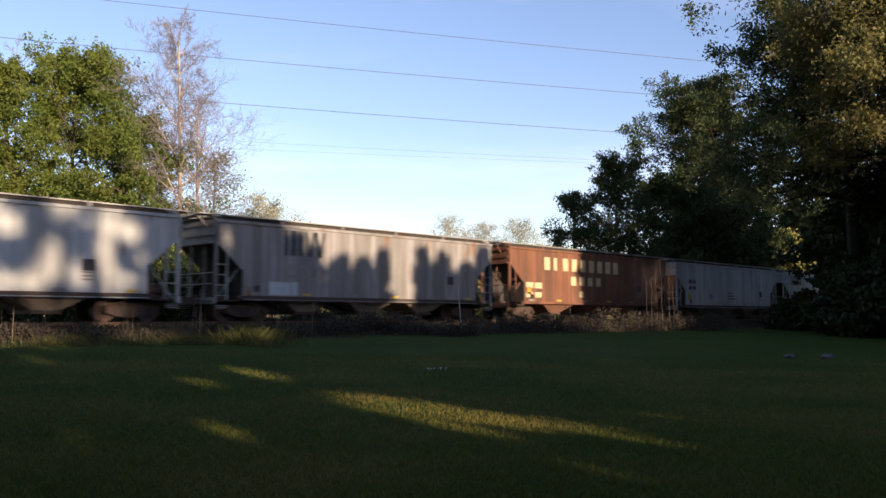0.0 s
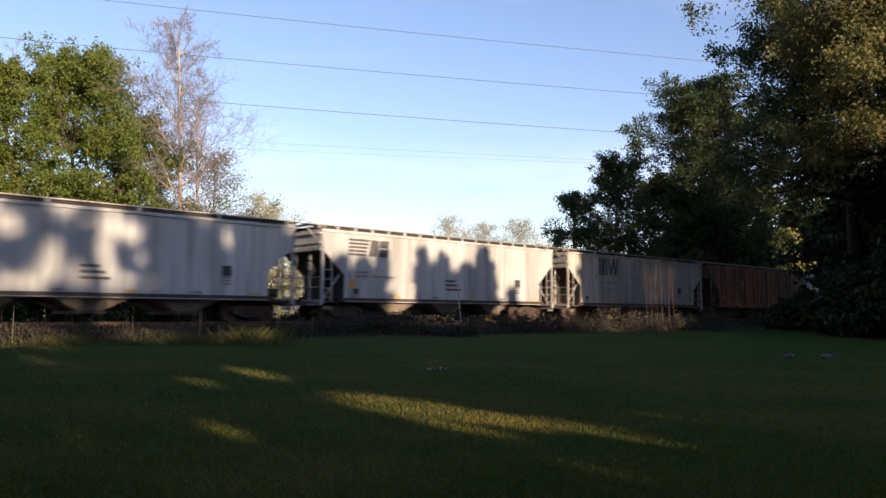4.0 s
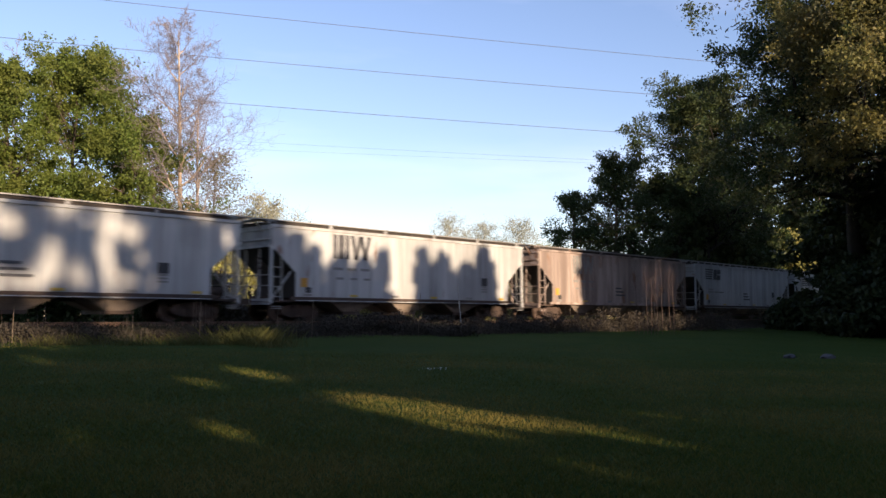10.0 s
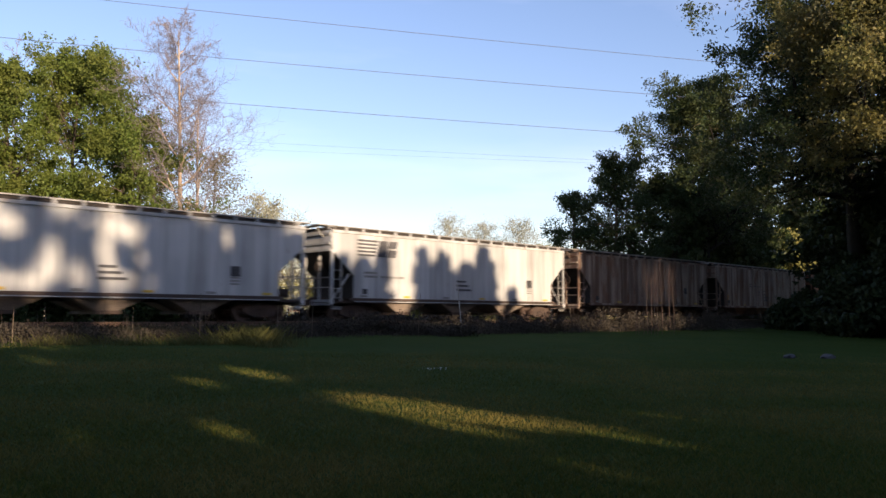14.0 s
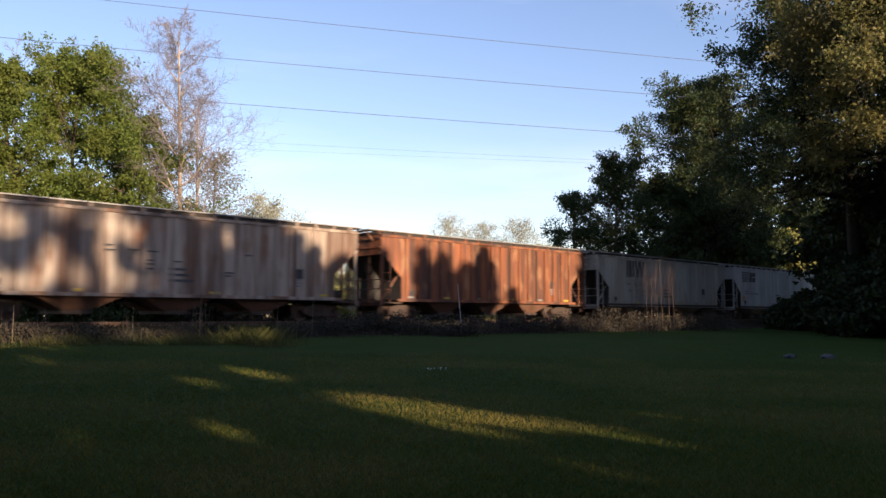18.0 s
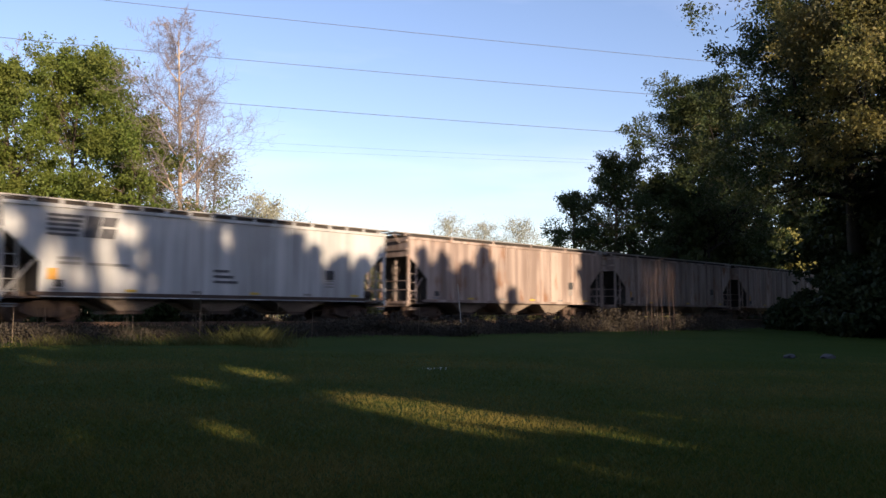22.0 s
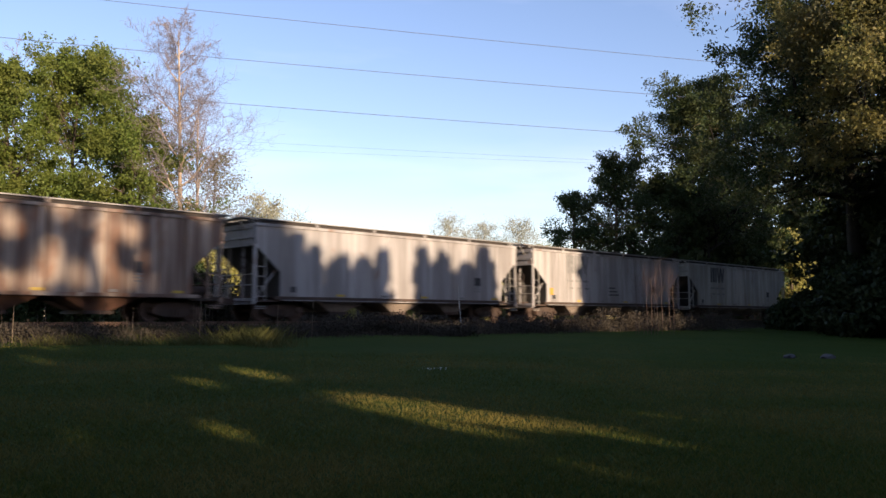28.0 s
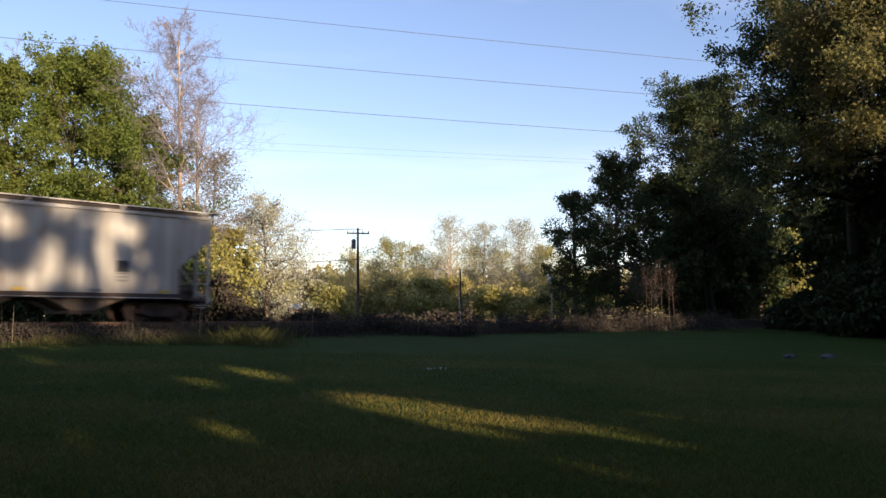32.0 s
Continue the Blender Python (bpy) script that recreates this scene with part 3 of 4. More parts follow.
    if rng.random() < 0.6:
        plate(car, "orange_stencil", -h + cut + 0.25, -h + cut + 0.6, 1.5, 1.9, M_STENCIL)
    for k in range(6):
        xr = -h + cut + 0.6 + (2 * h - 2 * cut - 1.2) * k / 5
        plate(car, "reflector", xr - 0.22, xr + 0.22, SILL + 0.07, SILL + 0.17, M_YELLOW if k % 2 else M_FAINT)


def build_train():
    rows = [
        ("white", 0, "small", "bleached white covered hopper car with dirt streaks", None),
        ("grey", 0, "bars", "grey weathered hopper car with dark emblem", None),
        ("brown", 0, "words", "red-brown hopper car with cream lettering blocks", M_CREAM),
        ("white", 0, "small", "clean white hopper car with small dark marks", None),
        ("white", 0, "stripes", "white hopper car with faint striped emblem", None),
        ("cream", 0, "bars", "cream grey hopper car with dark emblem and yellow reflectors", None),
        ("orange", 18, "", "rusty orange ribbed hopper car", None),
        ("white", 0, "bars", "white hopper car with big dark emblem", None),
        ("white", 0, "bars", "off-white hopper car with dark emblem", None),
        ("tan", 0, "bars", "tan stained hopper car with faded emblem", M_FAINT),
        ("white", 0, "stripes", "white hopper car with black striped emblem", None),
        ("white", 0, "stripes", "white hopper car with black striped emblem", None),
        ("rusty_tan", 18, "", "rust-streaked tan ribbed hopper car", None),
        ("rusty_tan", 16, "stencils", "tan hopper car with rust streaks and small dark marks", None),
        ("orange", 18, "", "rusty orange-brown ribbed hopper car", None),
        ("cream", 0, "bars", "cream hopper car with faded dark emblem", None),
        ("white", 0, "stripes", "white hopper car with striped emblem", None),
        ("tan", 0, "", "plain pinkish tan hopper car", None),
        ("tan", 12, "", "tan ribbed hopper car with dirt streaks", None),
        ("tan", 14, "", "pinkish tan ribbed hopper car with stains", None),
        ("rusty_tan", 14, "", "tan hopper car with rusty upper edge", None),
        ("dusty", 0, "", "plain dusty grey-white hopper car", None),
        ("dusty", 0, "bars", "dusty grey-white hopper car with faded emblem", M_FAINT),
        ("cream", 0, "bars", "cream hopper car at the end of the train", None),
    ]
    for i, (paint, ribs, logo, label, letter) in enumerate(rows):
        x0, x1 = SPAN * JOINTS[i] + START + 1.5, SPAN * JOINTS[i + 1] + START
        car = hopper_car(x1 - x0, paint, ribs, logo, label, letter, 3, i)
        CARS.append((car, (x0 + x1) / 2))


build_train()


# ---- plants ----
def leaves(name, centres, size, rng, flat=0.0, aspect=1.6):
    """Many small bent leaves round the given centres."""
    n = len(centres)
    d = rng.normal(size=(n, 3))
    d[:, 2] *= 1 - flat
    d /= np.linalg.norm(d, axis=1)[:, None]
    s = rng.normal(size=(n, 3))
    s -= d * (s * d).sum(1)[:, None]
    s /= np.linalg.norm(s, axis=1)[:, None]
    w = np.cross(d, s)
    k = size * (1.3 if size >= 0.2 else 1.0) * rng.uniform(0.55, 1.35, size=(n, 1))
    a = centres - d * k * aspect / 2
    b = centres + s * k / 2 + w * k * 0.15
    c = centres + d * k * aspect / 2
    e = centres - s * k / 2 + w * k * 0.15
    if size >= 0.2:      # plain three-cornered leaves on what is far off or behind the camera
        return array_mesh(name, np.stack([a, b + s * k * 0.15, c - s * k * 0.3], 1).reshape(-1, 3), np.arange(3 * n).reshape(-1, 3))
    return array_mesh(name, np.stack([a, b, c, e], 1).reshape(-1, 3), np.arange(4 * n).reshape(-1, 4))


def tubes(name, segs, sides=4):
    """Tapered limbs: segs are (p, q, r0, r1)."""
    p = np.array([s[0] for s in segs], float)
    q = np.array([s[1] for s in segs], float)
    r0 = np.array([s[2] for s in segs], float)[:, None, None]
    r1 = np.array([s[3] for s in segs], float)[:, None, None]
    d = q - p
    d /= np.linalg.norm(d, axis=1)[:, None] + 1e-9
    up = np.where(np.abs(d[:, 2:3]) > 0.9, np.array([[1.0, 0, 0]]), np.array([[0, 0, 1.0]]))
    s = np.cross(d, up)
    s /= np.linalg.norm(s, axis=1)[:, None]
    w = np.cross(d, s)
    ang = np.arange(sides) * 2 * np.pi / sides
    ring = s[:, None, :] * np.cos(ang)[None, :, None] + w[:, None, :] * np.sin(ang)[None, :, None]
    v = np.concatenate([p[:, None, :] + ring * r0, q[:, None, :] + ring * r1], 1).reshape(-1, 3)
    i = np.arange(sides)
    f = np.stack([i, (i + 1) % sides, sides + (i + 1) % sides, sides + i], 1)
    f = (np.arange(len(segs))[:, None, None] * 2 * sides + f[None]).reshape(-1, 4)
    return array_mesh(name, v, f)


def grow(rng, height, spread, bare=0.25, limbs=14, levels=3, radius=0.3, rise=0.5, lean=(0, 0), trunk_bend=0.02, shape=1.0, kids=1):
    """A branching skeleton in the tree's own space: limb segments and the points where leaves hang."""
    segs, tips = [], []
    n = 12
    pts = [np.zeros(3)]
    for i in range(n):
        step = np.array([rng.normal() * trunk_bend * height / n * 4 + lean[0] / n, rng.normal() * trunk_bend * height / n * 4 + lean[1] / n, height * 0.95 / n])
        pts.append(pts[-1] + step)
    for i in range(n):
        f0, f1 = 1 - i / n, 1 - (i + 1) / n
        segs.append((pts[i], pts[i + 1], radius * (0.12 + 0.88 * f0 ** 0.9), radius * (0.12 + 0.88 * f1 ** 0.9)))

    def branch(p, d, length, r, level):
        k = 4 if level < levels else 3
        for j in range(k):
            d = d + rng.normal(size=3) * 0.22 + np.array([0, 0, 0.08 * rise])
            d /= np.linalg.norm(d)
            q = p + d * length / k
            segs.append((p, q, r * (1 - j / k * 0.8), r * (1 - (j + 1) / k * 0.8)))
            p = q
            if level < levels:
                for _ in range(2 if level == 1 else kids):
                    e = d + rng.normal(size=3) * 0.75
                    e /= np.linalg.norm(e)
                    branch(p, e, length * rng.uniform(0.35, 0.6), r * (1 - (j + 1) / k * 0.8) * 0.75, level + 1)
            else:
                tips.append(p)
        tips.append(p)

    for i in range(limbs):
        f = bare + (1 - bare) * (i + rng.uniform(0, 1)) / limbs
        f = min(f, 0.97)
        g = f * n
        p = pts[int(g)] * (1 - g % 1) + pts[min(n, int(g) + 1)] * (g % 1)
        turn = i * 2.4 + rng.uniform(-0.5, 0.5)
        h = (f - bare) / (1 - bare)
        reach = spread * (math.sin(math.pi * (0.18 + 0.8 * h) ** shape)) ** 0.7 + 0.12 * spread
        tilt = rise * (0.4 + 0.9 * h) + rng.uniform(-0.15, 0.2)
        d = np.array([math.cos(turn), math.sin(turn), tilt])
        branch(p, d / np.linalg.norm(d), reach * rng.uniform(0.75, 1.1), radius * 0.42 * (1.15 - 0.8 * f), 1)
    tips = np.array(tips)
    rad = np.percentile(np.hypot(tips[:, 0], tips[:, 1]), 93)
    k = np.array([spread / rad, spread / rad, height / tips[:, 2].max()])
    return [(p * k, q * k, r0, r1) for p, q, r0, r1 in segs], tips * k


def clumps(rng, tips, each, size):
    pts = np.repeat(tips, each, axis=0)
    return pts + rng.normal(size=pts.shape) * size * np.array([1, 1, 0.75])


def tree(name, label, x, y, height, spread, leaf=M_LEAF_OAK, bark=M_BARK, seed=1, n=8000, each=12, size=0.2, clump=0.3, z=None, moss=0, category="tree", group="", twigs=None, thin=0.007, finest=0.02, floor=0.0, gaps=(), **kw):
    """A tree or bush: trunk and limbs in one mesh, a crown of n small leaves in clumps along whole boughs, with gaps."""
    rng = np.random.default_rng(seed)
    segs, tips = grow(rng, height, spread, **kw)
    if floor:
        tips = tips[tips[:, 2] > floor * height]
        segs = segs[:12] + [s for s in segs[12:] if min(s[0][2], s[1][2]) > floor * height]
    t = thing(name, label, category, pose(x, y, (ground_z(x, y) if z is None else z) - 0.05), group)
    if twigs:
        part("trunk", tubes("trunk", [s for s in segs if s[2] > 0.035], 6), bark, t)
        part("twig_work", tubes("twig_work", [(s[0], s[1], max(s[2], thin), max(s[3], thin * 0.8)) for s in segs if s[2] <= 0.035], 3), twigs, t)
    else:
        part("trunk", tubes("trunk", [s for s in segs if s[2] > finest]), bark, t)
    if n:
        block = 6
        starts = rng.permutation(len(tips) // block)[:max(1, n // each // block)] * block
        chosen = tips[(starts[:, None] + np.arange(block)[None]).ravel()]
        pts = clumps(rng, chosen, max(each, n // len(chosen)), clump)
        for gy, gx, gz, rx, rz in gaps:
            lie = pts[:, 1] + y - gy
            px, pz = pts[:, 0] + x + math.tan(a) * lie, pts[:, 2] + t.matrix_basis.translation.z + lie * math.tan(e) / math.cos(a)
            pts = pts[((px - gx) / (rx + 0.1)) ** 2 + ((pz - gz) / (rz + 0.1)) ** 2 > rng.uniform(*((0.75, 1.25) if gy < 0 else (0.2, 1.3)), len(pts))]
        part("crown", leaves("crown", pts, size, rng), leaf, t)
    if moss:
        low = tips[rng.random(len(tips)) < 0.16]
        pts = np.repeat(low, moss, axis=0)
        pts = pts + rng.normal(size=pts.shape) * np.array([0.2, 0.2, 0.1])
        pts[:, 2] -= rng.uniform(0, 1.6, len(pts))
        part("hanging_moss", leaves("hanging_moss", pts, 0.085, rng, 0, 3.5), M_MOSS, t, "grey-green hanging moss")
    return t


HEAD = radians(HEADING)
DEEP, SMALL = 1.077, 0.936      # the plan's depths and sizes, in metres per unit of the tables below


def spot(px, depth):
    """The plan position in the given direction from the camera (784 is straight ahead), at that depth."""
    k = (px - 784) / FOCAL * math.cos(radians(PITCH))
    right = (math.sin(HEAD), -math.cos(HEAD))
    ahead = (math.cos(HEAD), math.sin(HEAD))
    depth *= DEEP
    return EYE[0] + depth * (ahead[0] + k * right[0]), EYE[1] + depth * (ahead[1] + k * right[1])


def rise(py, depth):
    """The height of a sight line (441 is the camera's axis) at that depth."""
    m, p = (441 - py) / FOCAL, radians(PITCH)
    return EYE[2] + depth * DEEP * (m * math.cos(p) + math.sin(p)) / (math.cos(p) - m * math.sin(p))


def ray_point(px, py, depth):
    """The place on a sight line at that level depth before the camera."""
    z = rise(py, depth)
    p = radians(PITCH)
    depth *= DEEP
    k = (px - 784) / FOCAL * (depth * math.cos(p) + (z - EYE[2]) * math.sin(p))
    return EYE[0] + depth * math.cos(HEAD) + k * math.sin(HEAD), EYE[1] + depth * math.sin(HEAD) - k * math.cos(HEAD), z


def build_far_side():
    """Trees beyond the track."""
    def at(name, label, px, depth, top, spread, **kw):
        x, y = spot(px, depth)
        return tree(name, label, x, y, rise(top, depth) - ground_z(x, y), spread * SMALL, **kw)

    at("oak_tree", "broad leafy green oak lit by evening sun", 122, 52, 80, 5.4, seed=3, n=100000, each=15, size=0.115, clump=0.21, limbs=40, bare=0.1, kids=2, shape=1.5)
    at("oak_tree", "leafy green oak lit by evening sun", 20, 50, 104, 3.8, seed=4, n=54000, each=14, size=0.115, clump=0.21, limbs=30, bare=0.08, kids=2, shape=1.3)
    at("oak_tree", "lower leafy green oak behind the train", 240, 50, 205, 4.0, seed=5, n=60000, each=14, size=0.115, clump=0.21, limbs=30, bare=0.05, kids=2, shape=1.2)
    at("oak_tree", "leafy green oak behind the train", -70, 56, 130, 4.5, seed=6, n=16000, size=0.22, clump=0.35, limbs=16, bare=0.08)
    at("bare_tree", "tall bare pale-barked tree with fine grey twigs", 320, 50, 12, 4.0, seed=7, n=0, bark=M_PALEBARK, twigs=M_TWIG, limbs=24, bare=0.3, radius=0.22, kids=2, rise=0.9, lean=(-0.45, 0.38), trunk_bend=0.002, levels=4, shape=0.8)
    at("bare_tree", "distant bare tree above the oaks", 2, 62, 60, 2.6, seed=14, n=0, bark=M_TWIG, twigs=M_TWIG, limbs=16, bare=0.4, radius=0.14, rise=0.9, thin=0.01)
    at("bare_tree", "slender bare tree with spreading twigs", 347, 51, 108, 4.3, seed=8, n=0, bark=M_PALEBARK, twigs=M_TWIG, limbs=20, bare=0.3, radius=0.17, rise=0.9, trunk_bend=0.005, levels=4)
    at("spring_tree", "thin tree with brownish young leaves", 376, 53, 265, 2.5, seed=10, n=7000, each=4, leaf=M_LEAF_OLIVE, size=0.09, clump=0.3, limbs=14, bare=0.15, radius=0.12, finest=0.008)
    at("blossom_tree", "pale spring tree in new leaf", 474, 62, 338, 4.7, seed=9, n=15000, each=4, leaf=M_LEAF_PALE, size=0.1, clump=0.3, limbs=26, bare=0.14, radius=0.22, twigs=M_TWIG, thin=0.009, kids=2)
    at("shrub", "yellow-green leafy shrub beside the railway", 402, 54, 405, 2.3, seed=11, n=10000, leaf=M_LEAF_YELLOW, size=0.15, clump=0.25, limbs=14, bare=0.05, radius=0.06, category="bush")
    at("shrub", "yellow-green leafy shrub beside the railway", 352, 50, 400, 2.2, seed=12, n=9000, leaf=M_LEAF_YELLOW, size=0.15, clump=0.25, limbs=14, bare=0.05, radius=0.06, category="bush")
    for i, (px, depth, top, spread, leaf) in enumerate([
            (570, 105, 478, 3.4, 1), (622, 110, 435, 3.0, 1), (690, 100, 412, 3.6, 0), (735, 115, 425, 3.2, 1), (795, 98, 372, 3.4, 2), (855, 104, 385, 3.2, 2),
            (918, 98, 376, 3.2, 2), (960, 104, 425, 3.2, 0), (525, 112, 470, 3.2, 1), (655, 120, 450, 3.6, 1), (888, 120, 430, 3.6, 0), (770, 125, 450, 3.6, 1), (1000, 100, 440, 3.6, 0), (590, 125, 485, 3.6, 0),
            (480, 115, 480, 3.6, 1), (830, 118, 430, 3.6, 0)]):
        spread *= 1.5 if leaf < 2 else 1.75
        depth *= 1.3
        at("spring_tree", "slender spring tree with sparse yellow-green leaves", px, depth, top, spread, seed=20 + i, n=(12000, 10000, 9500)[leaf], each=3, twigs=M_PALETWIG, thin=0.015, kids=2 if leaf == 2 else 1,
           leaf=(M_LEAF_YELLOW, M_LEAF_SPRING, M_LEAF_PALE)[leaf], bark=M_PALEBARK, size=0.14 if leaf < 2 else 0.1, clump=0.4, limbs=20, bare=0.08, radius=0.26, rise=1.5 if leaf == 2 else 1.0, trunk_bend=0.012, finest=0.012, group="spring trees beyond the track")
    for i, (px, depth, top, spread) in enumerate([(500, 92, 500, 2.8), (560, 94, 496, 2.8), (590, 90, 505, 2.6), (690, 92, 492, 2.8), (750, 90, 495, 2.8), (650, 94, 500, 2.6), (870, 92, 508, 2.6), (930, 90, 500, 2.6), (990, 92, 490, 3), (440, 88, 485, 2.8), (1060, 94, 480, 3), (800, 94, 492, 2.8)]):
        depth, spread = depth * 1.3, spread * 1.3
        at("thicket", "low yellow-green spring thicket behind the road", px, depth, top, spread, seed=130 + i, n=5000, leaf=(M_LEAF_YELLOW, M_LEAF_SPRING)[i % 2], size=0.23, clump=0.45, limbs=14, bare=0.03, radius=0.08, levels=2, category="bush", group="thickets beyond the track")
    rng = np.random.default_rng(400)
    pts = []
    for k in range(42000):
        px, d = rng.uniform(330, 1300), rng.uniform(185, 210)
        x, y = spot(px, d)
        top = 12.0 + 3.5 * noise.noise((px * 0.02, d * 0.1, 5)) + 2.0 * noise.noise((px * 0.09, 0, 8))
        pts.append((x, y, -0.8 + top * rng.uniform(0, 1) ** 0.8))
    solid("far_woods", leaves("far_woods", np.array(pts), 0.62, rng), M_LEAF_FAR, "far spring woods in hazy yellow-green leaf", "woods", kind="stuff")
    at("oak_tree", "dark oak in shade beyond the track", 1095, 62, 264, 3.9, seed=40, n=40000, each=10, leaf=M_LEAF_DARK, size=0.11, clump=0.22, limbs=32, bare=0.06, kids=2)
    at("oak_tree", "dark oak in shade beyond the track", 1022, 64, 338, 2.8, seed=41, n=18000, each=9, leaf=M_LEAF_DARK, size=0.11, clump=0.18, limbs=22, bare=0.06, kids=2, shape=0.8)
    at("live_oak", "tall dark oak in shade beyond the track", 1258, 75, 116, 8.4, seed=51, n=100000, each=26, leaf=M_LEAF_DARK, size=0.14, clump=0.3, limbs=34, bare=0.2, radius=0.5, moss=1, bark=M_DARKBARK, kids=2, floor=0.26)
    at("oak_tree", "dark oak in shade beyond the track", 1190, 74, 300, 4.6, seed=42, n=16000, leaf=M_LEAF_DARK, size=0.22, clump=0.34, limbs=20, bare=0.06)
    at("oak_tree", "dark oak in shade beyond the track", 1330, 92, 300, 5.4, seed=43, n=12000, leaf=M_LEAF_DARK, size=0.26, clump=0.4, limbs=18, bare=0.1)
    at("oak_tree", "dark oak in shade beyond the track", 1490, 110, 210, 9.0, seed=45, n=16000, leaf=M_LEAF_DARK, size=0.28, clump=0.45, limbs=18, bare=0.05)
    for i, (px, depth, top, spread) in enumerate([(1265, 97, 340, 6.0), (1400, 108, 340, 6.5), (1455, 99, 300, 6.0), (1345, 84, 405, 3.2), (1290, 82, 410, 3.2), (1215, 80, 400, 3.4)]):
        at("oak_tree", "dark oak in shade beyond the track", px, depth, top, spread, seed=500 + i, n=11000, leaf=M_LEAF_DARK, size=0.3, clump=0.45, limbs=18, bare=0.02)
    at("shrub", "yellow-green sunlit shrub beyond the track", 1402, 92, 400, 3.6, seed=44, n=10000, leaf=M_LEAF_YELLOW, size=0.2, clump=0.35, limbs=16, bare=0.05, category="bush")


def build_near_right():
    """The dark oaks at the lawn's far side."""
    def at(name, label, px, depth, top, spread, **kw):
        x, y = spot(px, depth)
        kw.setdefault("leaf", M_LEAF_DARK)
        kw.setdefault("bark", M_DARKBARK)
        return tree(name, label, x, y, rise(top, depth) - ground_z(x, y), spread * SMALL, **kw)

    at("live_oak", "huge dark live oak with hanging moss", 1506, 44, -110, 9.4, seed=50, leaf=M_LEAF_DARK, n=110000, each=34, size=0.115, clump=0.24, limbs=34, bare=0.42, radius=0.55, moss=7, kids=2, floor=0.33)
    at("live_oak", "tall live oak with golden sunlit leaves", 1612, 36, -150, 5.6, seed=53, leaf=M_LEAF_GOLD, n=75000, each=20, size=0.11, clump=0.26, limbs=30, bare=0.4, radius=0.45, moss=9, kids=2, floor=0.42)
    at("live_oak", "dark understorey oak at the lawn's edge", 1572, 47, 300, 3.9, seed=54, leaf=M_LEAF_SHADED, n=26000, size=0.22, clump=0.35, limbs=22, bare=0.05, radius=0.25)
    at("live_oak", "dark understorey oak at the lawn's edge", 1660, 42, 250, 4.0, seed=55, leaf=M_LEAF_SHADED, n=16000, size=0.24, clump=0.35, limbs=20, bare=0.05, radius=0.25)
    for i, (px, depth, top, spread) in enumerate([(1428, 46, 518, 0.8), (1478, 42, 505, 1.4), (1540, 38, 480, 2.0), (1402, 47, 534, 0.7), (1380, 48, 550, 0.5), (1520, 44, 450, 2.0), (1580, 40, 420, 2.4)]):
        at("bush", "dense dark bush under the oaks", px, depth, top, spread, seed=60 + i, n=9000, leaf=M_LEAF_SHADED, size=0.18, clump=0.2, limbs=16, bare=0.02, radius=0.06, category="bush", group="dark bushes")


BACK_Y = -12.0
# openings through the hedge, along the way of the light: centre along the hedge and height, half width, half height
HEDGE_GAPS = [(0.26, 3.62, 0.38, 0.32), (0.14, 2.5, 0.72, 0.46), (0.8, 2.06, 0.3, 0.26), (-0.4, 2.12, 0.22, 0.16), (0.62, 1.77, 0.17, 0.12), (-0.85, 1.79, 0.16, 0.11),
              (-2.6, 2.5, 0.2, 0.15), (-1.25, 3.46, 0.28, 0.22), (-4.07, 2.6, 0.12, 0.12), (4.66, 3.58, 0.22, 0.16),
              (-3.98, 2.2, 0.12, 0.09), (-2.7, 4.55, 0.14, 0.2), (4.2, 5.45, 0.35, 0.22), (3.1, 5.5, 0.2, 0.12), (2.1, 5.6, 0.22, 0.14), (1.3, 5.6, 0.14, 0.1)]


# gaps in the crowns that let patches of light fall on the track: place along it and height, half width, half height
CROWN_GAPS = [(5.0, 3.35, 0.62, 0.67), (6.41, 2.28, 0.48, 1.08), (7.3, 1.82, 0.36, 0.7), (8.27, 2.89, 0.3, 1.03), (9.21, 3.38, 0.6, 0.55), (9.57, 2.34, 0.26, 0.3),
              (9.2, 1.48, 0.3, 0.34), (10.08, 1.5, 0.24, 0.34), (13.16, 3.32, 0.34, 0.69), (4.99, 1.45, 0.53, 0.23), (5.79, 1.38, 0.33, 0.35), (3.4, 2.6, 0.4, 0.9), (7.5, 3.6, 0.25, 0.3)]


